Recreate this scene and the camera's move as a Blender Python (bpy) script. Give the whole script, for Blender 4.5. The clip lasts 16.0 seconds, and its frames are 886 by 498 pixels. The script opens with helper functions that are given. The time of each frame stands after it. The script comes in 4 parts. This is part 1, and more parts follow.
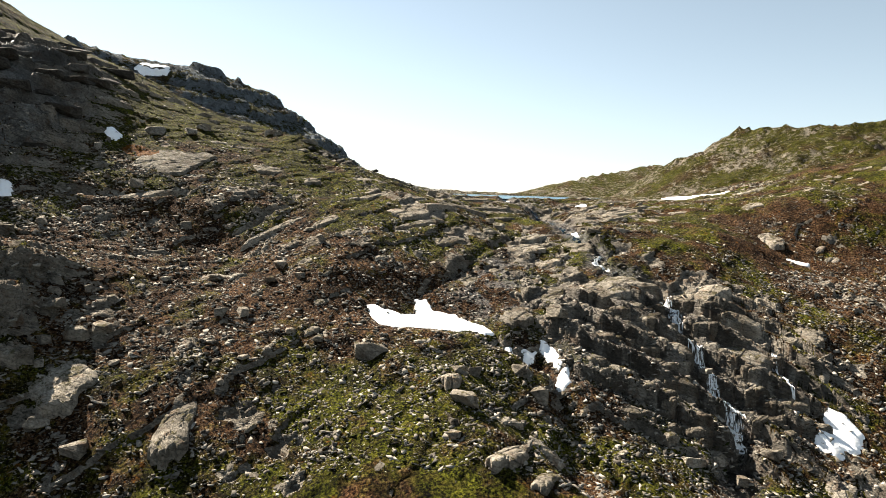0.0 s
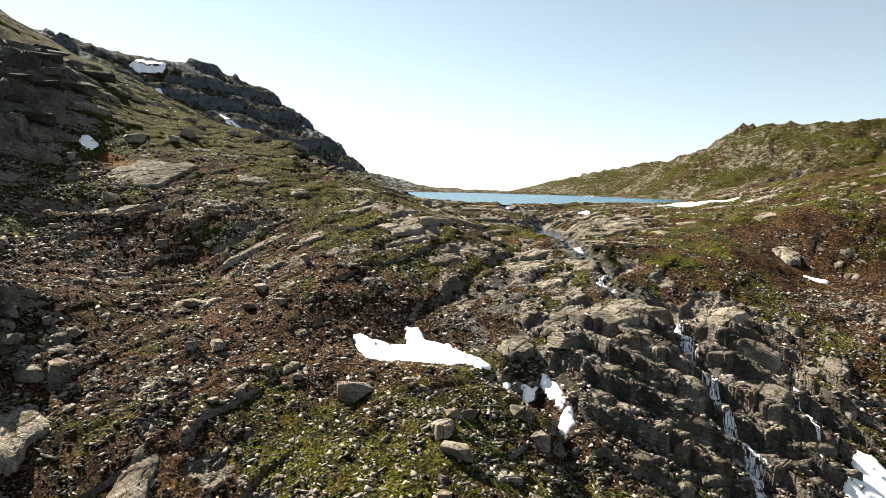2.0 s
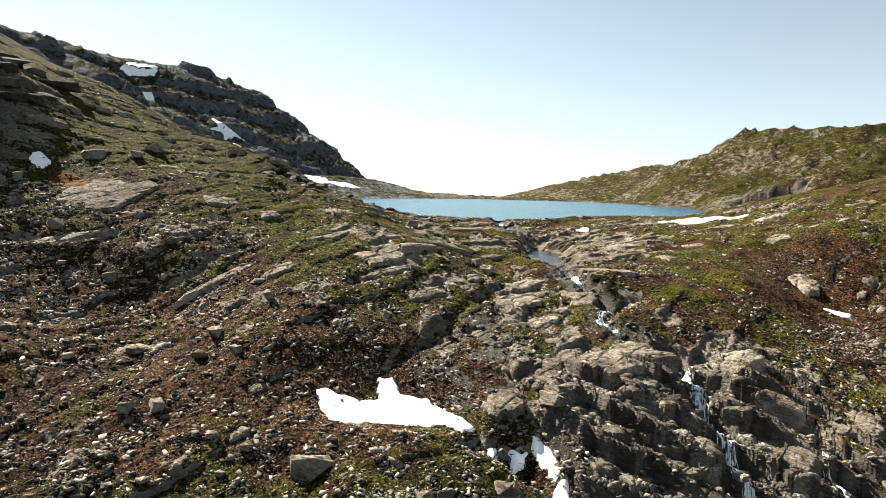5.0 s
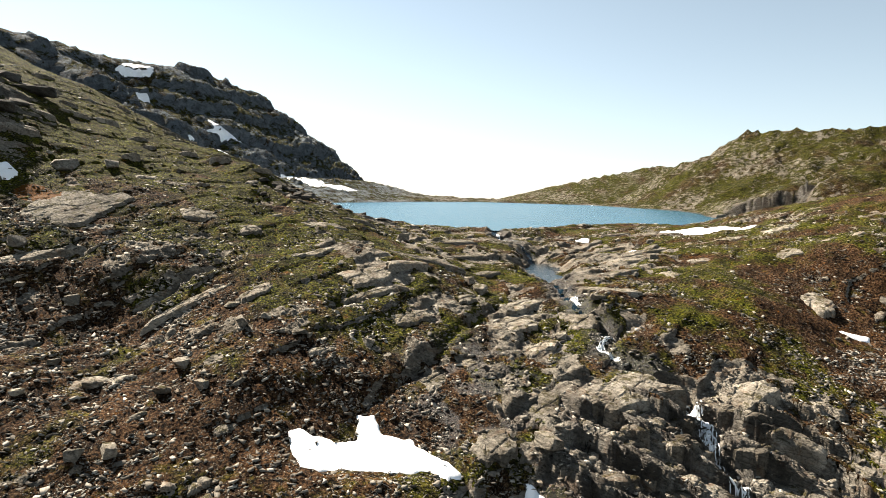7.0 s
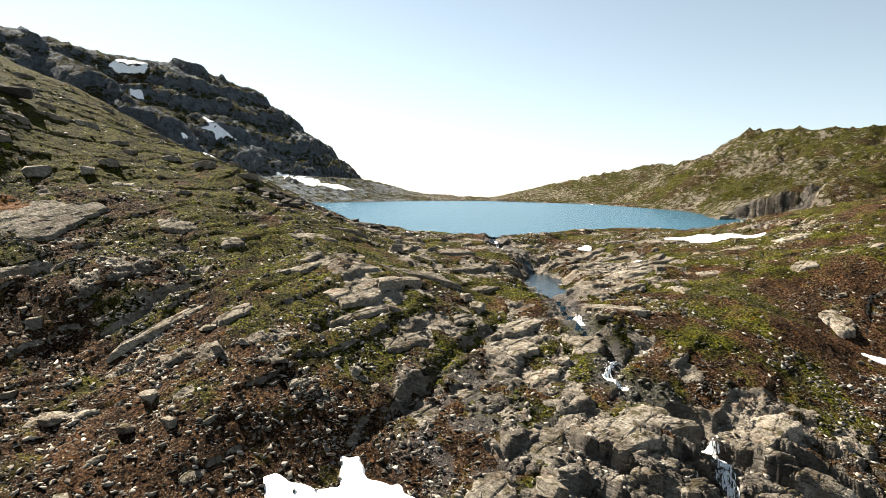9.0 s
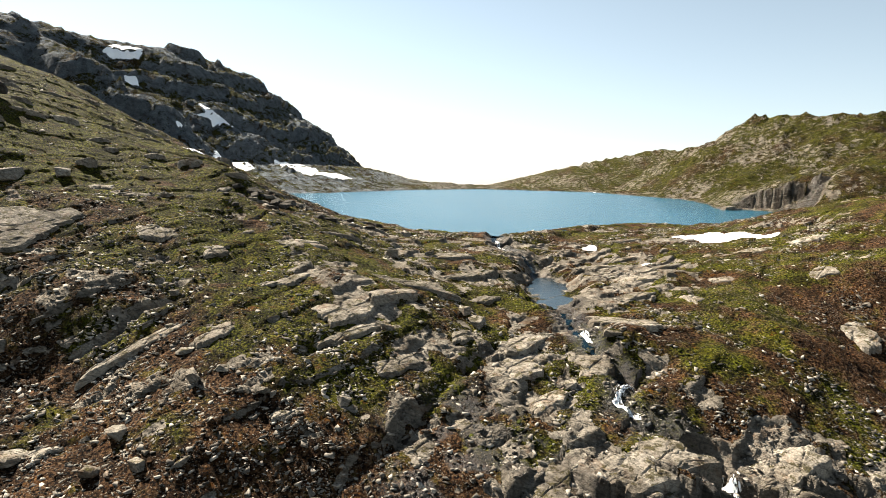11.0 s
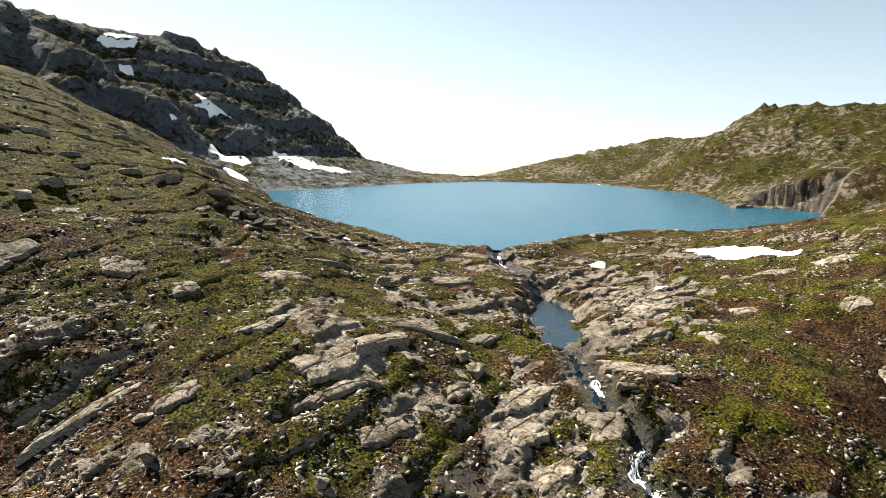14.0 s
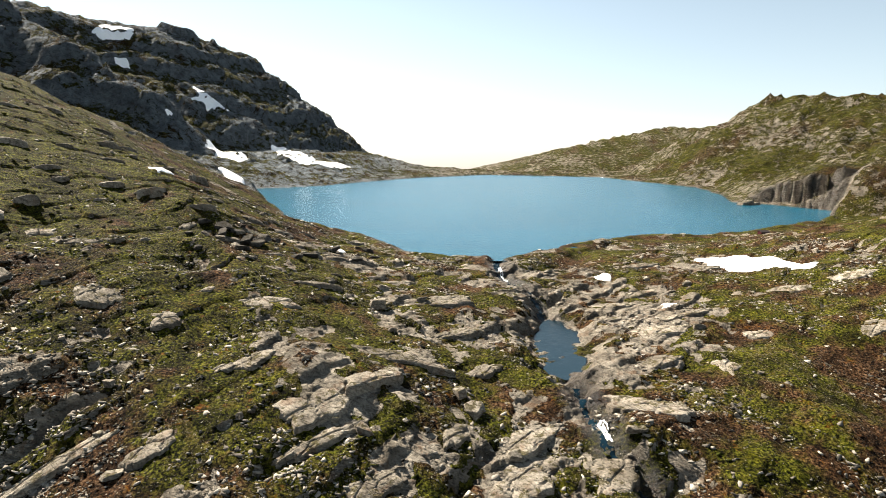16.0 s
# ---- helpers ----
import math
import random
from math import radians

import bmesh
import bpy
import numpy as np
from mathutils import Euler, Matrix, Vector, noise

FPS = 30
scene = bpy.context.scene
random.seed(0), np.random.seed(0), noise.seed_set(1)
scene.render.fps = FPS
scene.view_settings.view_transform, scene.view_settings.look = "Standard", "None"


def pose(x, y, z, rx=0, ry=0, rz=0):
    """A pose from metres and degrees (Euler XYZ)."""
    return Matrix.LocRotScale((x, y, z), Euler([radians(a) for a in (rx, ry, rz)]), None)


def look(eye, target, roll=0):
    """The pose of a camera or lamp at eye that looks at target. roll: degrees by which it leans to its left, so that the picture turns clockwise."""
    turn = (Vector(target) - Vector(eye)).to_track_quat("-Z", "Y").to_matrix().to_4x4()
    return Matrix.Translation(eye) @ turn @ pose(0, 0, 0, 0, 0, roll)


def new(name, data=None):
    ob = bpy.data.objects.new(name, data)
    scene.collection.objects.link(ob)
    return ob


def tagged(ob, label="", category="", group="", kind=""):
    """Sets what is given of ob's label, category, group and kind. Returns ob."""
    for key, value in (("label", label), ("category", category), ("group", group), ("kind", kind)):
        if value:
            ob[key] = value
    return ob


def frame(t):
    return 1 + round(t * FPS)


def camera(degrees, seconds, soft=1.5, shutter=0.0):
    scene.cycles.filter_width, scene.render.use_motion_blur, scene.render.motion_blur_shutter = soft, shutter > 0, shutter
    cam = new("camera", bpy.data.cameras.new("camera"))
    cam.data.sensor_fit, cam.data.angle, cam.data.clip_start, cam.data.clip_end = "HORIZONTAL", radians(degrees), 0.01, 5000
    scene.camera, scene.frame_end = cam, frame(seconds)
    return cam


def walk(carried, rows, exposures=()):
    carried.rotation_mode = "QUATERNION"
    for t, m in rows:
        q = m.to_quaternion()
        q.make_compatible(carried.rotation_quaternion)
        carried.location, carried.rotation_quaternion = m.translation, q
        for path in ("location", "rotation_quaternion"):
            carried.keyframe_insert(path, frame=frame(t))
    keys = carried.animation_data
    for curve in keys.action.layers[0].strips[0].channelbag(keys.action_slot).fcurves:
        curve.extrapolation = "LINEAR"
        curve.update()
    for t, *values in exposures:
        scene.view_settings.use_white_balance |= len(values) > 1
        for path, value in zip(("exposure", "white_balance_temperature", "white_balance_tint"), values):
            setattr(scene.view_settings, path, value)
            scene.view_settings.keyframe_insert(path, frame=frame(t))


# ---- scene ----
cam = camera(70.4, 16.0, soft=0.55)
PATH = [
    (0, (0.0, 0.0, 1.973), (0.001, 1.992, 1.791), 1.9),
    (0.5, (0.171, 2.351, 3.092), (0.172, 4.341, 2.896), 1.9),
    (1, (0.48, 4.933, 4.327), (0.479, 6.923, 4.126), 1.9),
    (1.5, (0.831, 7.261, 5.263), (0.829, 9.251, 5.063), 1.8),
    (2, (1.298, 9.836, 6.264), (1.296, 11.826, 6.065), 1.8),
    (2.5, (1.84, 12.264, 7.121), (1.837, 14.255, 6.923), 1.8),
    (3, (2.34, 14.835, 7.974), (2.338, 16.826, 7.777), 1.8),
    (3.5, (2.883, 17.087, 8.762), (2.881, 19.078, 8.565), 1.8),
    (4, (3.367, 19.437, 9.558), (3.366, 21.427, 9.362), 1.8),
    (6.5, (6.007, 30.646, 13.196), (6.006, 32.637, 13.002), 1.9),
    (7, (6.391, 32.878, 13.918), (6.389, 34.868, 13.724), 1.9),
    (7.5, (6.662, 34.995, 14.592), (6.661, 36.985, 14.397), 1.9),
    (8, (6.813, 37.208, 15.266), (6.813, 39.198, 15.07), 1.9),
    (8.5, (6.971, 39.269, 16.014), (6.972, 41.259, 15.815), 1.9),
    (9, (7.086, 41.599, 16.831), (7.088, 43.588, 16.624), 2.0),
    (11.5, (7.763, 52.454, 21.719), (7.763, 54.436, 21.452), 1.9),
    (12, (7.97, 54.673, 22.872), (7.968, 56.654, 22.596), 1.9),
    (12.5, (8.072, 56.844, 24.024), (8.07, 58.824, 23.741), 1.9),
    (13, (8.337, 59.013, 25.385), (8.332, 60.992, 25.094), 1.9),
    (13.5, (8.457, 61.006, 26.614), (8.452, 62.984, 26.316), 1.9),
    (14, (8.617, 63.105, 27.93), (8.61, 65.081, 27.626), 1.9),
    (14.5, (8.781, 65.015, 29.194), (8.772, 66.991, 28.882), 1.8),
    (15, (8.919, 67.05, 30.562), (8.909, 69.024, 30.24), 1.8),
    (15.5, (9.082, 69.01, 31.806), (9.071, 70.983, 31.477), 1.7),
    (16, (9.296, 71.168, 33.184), (9.284, 73.138, 32.843), 1.7),
]
walk(cam, [(t, look(eye, target, roll)) for t, eye, target, roll in PATH], exposures=((0.0, 2.2, 6500, 10), (16.0, 2.2, 6500, 10)))

# ---- world and sun ----
SUN_AZ, SUN_EL = radians(-48), radians(40)      # azimuth from +y towards +x
world = bpy.data.worlds.new("sky")
scene.world = world
world.use_nodes = True
wt = world.node_tree
sky = wt.nodes.new("ShaderNodeTexSky")
sky.sky_type = 'NISHITA'
sky.sun_disc = False
sky.sun_elevation, sky.sun_rotation = SUN_EL, SUN_AZ
sky.altitude, sky.air_density, sky.dust_density, sky.ozone_density = 1200, 1.0, 0.3, 1.5
pale = wt.nodes.new("ShaderNodeHueSaturation")      # hazy summer air
pale.inputs["Saturation"].default_value = 0.58
pale.inputs["Hue"].default_value = 0.478
wt.links.new(sky.outputs["Color"], pale.inputs["Color"])
wt.links.new(pale.outputs["Color"], wt.nodes["Background"].inputs["Color"])
wt.nodes["Background"].inputs["Strength"].default_value = 0.034
sun_data = bpy.data.lights.new("sun", 'SUN')
sun_data.energy, sun_data.angle, sun_data.color = 5.0, radians(0.55), (1.0, 0.9, 0.76)
sun = new("sun", sun_data)
to_sun = Vector((math.sin(SUN_AZ) * math.cos(SUN_EL), math.cos(SUN_AZ) * math.cos(SUN_EL), math.sin(SUN_EL)))
sun.matrix_world = look(to_sun * 300, (0, 0, 0))

# ---- materials ----
ALBEDO_SCALE = (0.485, 0.46, 0.43)      # lowers ground, rock and plant colours evenly, for deeper shade at this exposure
def material(name, rough=0.85):
    m = bpy.data.materials.new(name)
    m.use_nodes = True
    t = m.node_tree
    b = t.nodes["Principled BSDF"]
    b.inputs["Roughness"].default_value = rough
    b.inputs["Specular IOR Level"].default_value = 0.06
    return m, t, b


def node(t, kind, **ins):
    n = t.nodes.new(kind)
    for k, v in ins.items():
        key = k.replace("_", " ")
        if hasattr(v, "is_linked"):
            t.links.new(v, n.inputs[key])
        else:
            n.inputs[key].default_value = v
    return n


def position(t, scale=(1, 1, 1), turn=(0, 0, 0)):
    geo = t.nodes.new("ShaderNodeNewGeometry")
    first, m = t.nodes.new("ShaderNodeMapping"), t.nodes.new("ShaderNodeMapping")
    first.inputs["Rotation"].default_value = turn
    m.inputs["Scale"].default_value = scale
    t.links.new(geo.outputs["Position"], first.inputs["Vector"])
    t.links.new(first.outputs["Vector"], m.inputs["Vector"])
    return m.outputs["Vector"]


def noise_tex(t, vec, scale, detail=6, rough=0.6, dist=0.0):
    return node(t, "ShaderNodeTexNoise", Vector=vec, Scale=scale, Detail=detail, Roughness=rough, Distortion=dist).outputs["Fac"]


def ramp(t, fac, *stops):
    n = t.nodes.new("ShaderNodeValToRGB")
    t.links.new(fac, n.inputs["Fac"])
    e = n.color_ramp.elements
    while len(e) < len(stops):
        e.new(0.5)
    for el, (p, c) in zip(e, stops):
        el.position = p
        el.color = (c, c, c, 1) if isinstance(c, (int, float)) else (*c, 1)
    return n.outputs["Color"]


def mix(t, fac, a, b, how='MIX'):
    n = t.nodes.new("ShaderNodeMix")
    n.data_type, n.blend_type = 'RGBA', how
    for s, v in ((n.inputs["Factor"], fac), (n.inputs["A"], a), (n.inputs["B"], b)):
        if hasattr(v, "is_linked"):
            t.links.new(v, s)
        elif isinstance(v, tuple):
            s.default_value = (*v, 1) if len(v) == 3 else v
        else:
            s.default_value = v
    return [o for o in n.outputs if o.type == 'RGBA'][0]


def calc(t, op, a, b=0.0, c=0.0, clamp=False):
    n = t.nodes.new("ShaderNodeMath")
    n.operation, n.use_clamp = op, clamp
    for s, v in zip(n.inputs, (a, b, c)):
        if hasattr(v, "is_linked"):
            t.links.new(v, s)
        else:
            s.default_value = v
    return n.outputs[0]


def attribute(t, name):
    n = t.nodes.new("ShaderNodeAttribute")
    n.attribute_name = name
    return n.outputs["Fac"]


def bump(t, b, height, strength, distance):
    n = node(t, "ShaderNodeBump", Height=height, Strength=strength, Distance=distance)
    t.links.new(n.outputs["Normal"], b.inputs["Normal"])


def rock_colour(t, vec, slant):
    """Weathered beige-grey gneiss with thin layers, dark joints, rusty streaks and pale lichen."""
    big = ramp(t, noise_tex(t, vec, 0.14, 5, 0.7), (0.36, (0.2, 0.182, 0.155)), (0.48, (0.36, 0.335, 0.29)), (0.62, (0.52, 0.49, 0.43)))
    grain = ramp(t, noise_tex(t, vec, 2.2, 10, 0.78), (0.36, 0.35), (0.47, 0.95), (0.6, 1.35))
    col = mix(t, 1.0, big, grain, 'MULTIPLY')
    layers = ramp(t, noise_tex(t, slant, 1.1, 6, 0.75, 0.5), (0.38, 0.3), (0.47, 1.0), (0.65, 1.12))
    col = mix(t, 0.6, col, layers, 'MULTIPLY')
    bent = node(t, "ShaderNodeVectorMath", Vector=slant)
    bent.operation = 'ADD'
    t.links.new(node(t, "ShaderNodeTexNoise", Vector=vec, Scale=0.5, Detail=5.0).outputs["Color"], bent.inputs[1])
    joint = node(t, "ShaderNodeTexVoronoi", Vector=bent.outputs["Vector"], Scale=0.6)
    joint.feature = 'DISTANCE_TO_EDGE'
    col = mix(t, 0.5, col, ramp(t, joint.outputs["Distance"], (0.0, 0.16), (0.035, 0.8), (0.06, 1.0)), 'MULTIPLY')
    rust = ramp(t, noise_tex(t, vec, 0.35, 6, 0.7, 0.6), (0.54, 0.0), (0.64, 1.0))
    col = mix(t, calc(t, 'MULTIPLY', rust, 0.45), col, (0.23, 0.12, 0.06))
    lichen = ramp(t, noise_tex(t, vec, 5.0, 5, 0.8), (0.55, 0.0), (0.61, 1.0))
    return mix(t, calc(t, 'MULTIPLY', lichen, 0.3), col, (0.5, 0.47, 0.37))


def ground_material():
    m, t, b = material("mountain_ground", 0.94)
    vec = position(t)
    slant = position(t, (0.3, 0.36, 1.5), (radians(14), radians(-22), radians(20)))
    rock = rock_colour(t, vec, slant)
    # slate-grey rock; on the far left mountain the blue tint is painted distance haze
    rock = mix(t, attribute(t, "slate_haze"), rock, mix(t, 1.0, rock, (0.74, 0.95, 1.28), 'MULTIPLY'))
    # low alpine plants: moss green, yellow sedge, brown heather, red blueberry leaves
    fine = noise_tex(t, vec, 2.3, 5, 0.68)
    mid = noise_tex(t, vec, 0.5, 7, 0.72)
    # lowest stops near black: small shadows between the plants put into their colour
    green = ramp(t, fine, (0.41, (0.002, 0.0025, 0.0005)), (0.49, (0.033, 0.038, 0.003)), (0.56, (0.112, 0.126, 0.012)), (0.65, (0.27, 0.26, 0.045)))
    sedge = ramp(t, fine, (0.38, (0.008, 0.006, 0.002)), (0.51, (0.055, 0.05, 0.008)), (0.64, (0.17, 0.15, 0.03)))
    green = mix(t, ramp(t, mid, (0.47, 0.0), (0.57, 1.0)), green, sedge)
    bright = ramp(t, noise_tex(t, vec, 0.27, 6, 0.7, 0.3), (0.5, 0.0), (0.62, 0.5))
    green = mix(t, bright, green, ramp(t, fine, (0.4, (0.02, 0.028, 0.002)), (0.6, (0.16, 0.175, 0.01))))
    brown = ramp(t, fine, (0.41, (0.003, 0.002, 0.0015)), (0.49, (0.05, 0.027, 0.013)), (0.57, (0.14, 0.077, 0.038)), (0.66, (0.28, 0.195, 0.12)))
    red = ramp(t, noise_tex(t, vec, 0.7, 6, 0.75), (0.53, 0.0), (0.62, 1.0))
    brown = mix(t, calc(t, 'MULTIPLY', red, 0.22), brown, ramp(t, fine, (0.38, (0.022, 0.007, 0.004)), (0.6, (0.13, 0.042, 0.018))))
    edge = calc(t, 'SUBTRACT', noise_tex(t, vec, 0.8, 9, 0.78), 0.5)
    gmask = calc(t, 'ADD', attribute(t, "green"), calc(t, 'MULTIPLY', edge, 1.7))
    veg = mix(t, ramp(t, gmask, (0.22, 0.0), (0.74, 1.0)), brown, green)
    veg = mix(t, 1.0, veg, ramp(t, noise_tex(t, vec, 0.22, 6, 0.62), (0.38, 0.4), (0.5, 0.9), (0.62, 1.3)), 'MULTIPLY')
    lime = ramp(t, noise_tex(t, vec, 0.2, 5, 0.66, 0.4), (0.58, 0.0), (0.68, 0.45))
    veg = mix(t, lime, veg, ramp(t, fine, (0.38, (0.04, 0.042, 0.002)), (0.6, (0.25, 0.24, 0.012))))
    orange = calc(t, 'ADD', attribute(t, "orange"), calc(t, 'MULTIPLY', edge, 1.6))
    veg = mix(t, ramp(t, orange, (0.48, 0.0), (0.62, 1.0)), veg, ramp(t, fine, (0.38, (0.07, 0.022, 0.004)), (0.6, (0.24, 0.1, 0.013))))
    edge2 = calc(t, 'SUBTRACT', noise_tex(t, vec, 1.3, 10, 0.82), 0.5)
    edge2 = calc(t, 'ADD', edge2, calc(t, 'MULTIPLY', calc(t, 'SUBTRACT', noise_tex(t, vec, 0.16, 8, 0.78), 0.5), calc(t, 'MULTIPLY', attribute(t, "far"), 2.2)))
    rmask = ramp(t, calc(t, 'ADD', attribute(t, "rock"), calc(t, 'MULTIPLY', edge2, 2.0)), (0.46, 0.0), (0.54, 1.0))
    # gravel specks between the plants
    pebble = node(t, "ShaderNodeTexVoronoi", Vector=vec, Scale=1.9).outputs["Distance"]
    specks = calc(t, 'MULTIPLY', ramp(t, pebble, (0.14, 1.0), (0.2, 0.0)), ramp(t, noise_tex(t, vec, 0.3, 5, 0.75), (0.46, 0.0), (0.55, 1.0)))
    grit = node(t, "ShaderNodeTexVoronoi", Vector=vec, Scale=4.2).outputs["Distance"]
    specks = calc(t, 'MAXIMUM', specks, calc(t, 'MULTIPLY', ramp(t, grit, (0.2, 1.0), (0.28, 0.0)), ramp(t, noise_tex(t, vec, 0.5, 6, 0.75), (0.47, 0.0), (0.54, 0.8))))
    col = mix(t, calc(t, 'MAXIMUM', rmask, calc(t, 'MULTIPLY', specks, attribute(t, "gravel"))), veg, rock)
    wet_shade = attribute(t, "wet_shade")
    # darkens wet ground, and paints shade onto steep or broken rock
    col = mix(t, calc(t, 'MULTIPLY', wet_shade, 0.85), col, mix(t, 1.0, col, (0.26, 0.23, 0.2), 'MULTIPLY'))
    col = mix(t, 1.0, col, ALBEDO_SCALE, 'MULTIPLY')
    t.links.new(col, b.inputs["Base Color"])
    t.links.new(calc(t, 'SUBTRACT', 0.94, calc(t, 'MULTIPLY', wet_shade, 0.5)), b.inputs["Roughness"])
    t.links.new(calc(t, 'MULTIPLY_ADD', wet_shade, 0.2, 0.04), b.inputs["Specular IOR Level"])
    crack = node(t, "ShaderNodeTexVoronoi", Vector=slant, Scale=0.9)
    crack.feature = 'DISTANCE_TO_EDGE'
    h = calc(t, 'ADD', noise_tex(t, vec, 1.2, 10, 0.78), calc(t, 'MULTIPLY', ramp(t, crack.outputs["Distance"], (0.0, 0.0), (0.06, 1.0)), calc(t, 'MULTIPLY', rmask, 0.3)))
    h = calc(t, 'ADD', h, calc(t, 'MULTIPLY', noise_tex(t, vec, 5.0, 5, 0.75), 0.3))
    strata = noise_tex(t, position(t, (0.16, 0.16, 2.4), (radians(10), radians(-14), 0)), 1.0, 5, 0.7)
    h = calc(t, 'ADD', h, calc(t, 'MULTIPLY', strata, calc(t, 'MULTIPLY', rmask, 1.7)))
    wide = node(t, "ShaderNodeBump", Height=noise_tex(t, position(t, (0.45, 0.45, 2.4), (radians(6), radians(8), 0)), 0.2, 9, 0.72), Strength=calc(t, 'MULTIPLY', attribute(t, "far"), 0.9), Distance=6.0)
    n = node(t, "ShaderNodeBump", Height=h, Strength=1.0, Distance=0.6, Normal=wide.outputs["Normal"])
    t.links.new(n.outputs["Normal"], b.inputs["Normal"])
    return m


def snow_material():
    m, t, b = material("old_snow", 0.6)
    vec = position(t)
    col = mix(t, ramp(t, noise_tex(t, vec, 0.6, 6, 0.7), (0.5, 0.0), (0.75, 0.5)), (0.86, 0.87, 0.88), (0.66, 0.62, 0.56))
    t.links.new(col, b.inputs["Base Color"])
    b.inputs["Subsurface Weight"].default_value = 0.0
    bump(t, b, noise_tex(t, vec, 1.6, 5, 0.6), 0.5, 0.15)
    return m


def water_material(name, tint, rip, rough=0.06, fine=1.0):
    m, t, b = material(name, rough)
    vec = position(t, (1, 0.55, 1), (0, 0, radians(18)))
    b.inputs["IOR"].default_value = 1.33
    b.inputs["Specular IOR Level"].default_value = 0.3
    patch = noise_tex(t, position(t, (0.012, 0.04, 1)), 1.0, 4, 0.6)
    col = mix(t, ramp(t, patch, (0.35, 0.0), (0.65, 1.0)), tint, tuple(c * 0.72 for c in tint))
    t.links.new(col, b.inputs["Base Color"])
    h = calc(t, 'ADD', noise_tex(t, vec, 0.5 * fine, 4, 0.65), calc(t, 'MULTIPLY', noise_tex(t, vec, 2.2 * fine, 3, 0.6), 0.4))
    bump(t, b, h, rip, 0.5)
    return m


GROUND = ground_material()
SNOW = snow_material()
LAKE = water_material("lake_water", (0.002, 0.062, 0.105), 0.3, 0.22)
POOL = water_material("brook_water", (0.004, 0.014, 0.022), 0.25, 0.05, 1.6)


def stone_material():
    m, t, b = material("grey_stone", 0.88)
    vec = position(t)
    slant = position(t, (0.3, 0.36, 1.5), (radians(14), radians(-22), radians(20)))
    col = rock_colour(t, vec, slant)
    col = mix(t, attribute(t, "slate_haze"), col, mix(t, 1.0, col, (0.5, 0.56, 0.66), 'MULTIPLY'))
    info = t.nodes.new("ShaderNodeObjectInfo").outputs["Random"]
    col = mix(t, 1.0, col, ramp(t, info, (0.0, 0.72), (0.5, 1.0), (1.0, 1.2)), 'MULTIPLY')
    moss = ramp(t, noise_tex(t, vec, 0.6, 8, 0.78), (0.52, 0.0), (0.56, 1.0))
    up = t.nodes.new("ShaderNodeNewGeometry")
    sep = node(t, "ShaderNodeSeparateXYZ", Vector=up.outputs["Normal"])
    moss = calc(t, 'MULTIPLY', moss, ramp(t, sep.outputs["Z"], (0.6, 0.0), (0.85, 0.85)))
    col = mix(t, moss, col, ramp(t, noise_tex(t, vec, 3.0, 5, 0.7), (0.38, (0.02, 0.018, 0.005)), (0.62, (0.13, 0.115, 0.03))))
    wet_shade = attribute(t, "wet_shade")
    # same darkening on loose rock: damp together with painted shade
    col = mix(t, calc(t, 'MULTIPLY', wet_shade, 0.85), col, mix(t, 1.0, col, (0.28, 0.25, 0.22), 'MULTIPLY'))
    orange = calc(t, 'ADD', attribute(t, "orange"), calc(t, 'MULTIPLY', calc(t, 'SUBTRACT', noise_tex(t, vec, 0.7, 8, 0.75), 0.5), 2.0))
    col = mix(t, ramp(t, orange, (0.5, 0.0), (0.58, 1.0)), col, ramp(t, noise_tex(t, vec, 2.6, 6, 0.75), (0.38, (0.1, 0.035, 0.006)), (0.6, (0.27, 0.12, 0.02))))
    col = mix(t, 1.0, col, ALBEDO_SCALE, 'MULTIPLY')
    t.links.new(col, b.inputs["Base Color"])
    crack = node(t, "ShaderNodeTexVoronoi", Vector=slant, Scale=0.8)
    crack.feature = 'DISTANCE_TO_EDGE'
    h = calc(t, 'ADD', noise_tex(t, vec, 1.6, 9, 0.75), calc(t, 'MULTIPLY', ramp(t, crack.outputs["Distance"], (0.0, 0.0), (0.05, 1.0)), 0.3))
    strata = noise_tex(t, position(t, (0.16, 0.16, 2.4), (radians(10), radians(-14), 0)), 1.0, 5, 0.7)
    h = calc(t, 'ADD', h, calc(t, 'MULTIPLY', strata, 1.2))
    bump(t, b, h, 0.9, 0.35)
    return m


def scree_material():
    m, t, b = material("scree_stone", 0.9)
    geo = t.nodes.new("ShaderNodeNewGeometry")
    tone = ramp(t, geo.outputs["Random Per Island"], (0.0, (0.07, 0.062, 0.052)), (0.4, (0.15, 0.134, 0.112)), (0.75, (0.27, 0.246, 0.208)), (1.0, (0.45, 0.415, 0.355)))
    vec = position(t)
    col = mix(t, 1.0, tone, ramp(t, noise_tex(t, vec, 3.5, 6, 0.7), (0.36, 0.5), (0.64, 0.9)), 'MULTIPLY')
    t.links.new(col, b.inputs["Base Color"])
    bump(t, b, noise_tex(t, vec, 4.0, 6, 0.7), 0.6, 0.1)
    return m


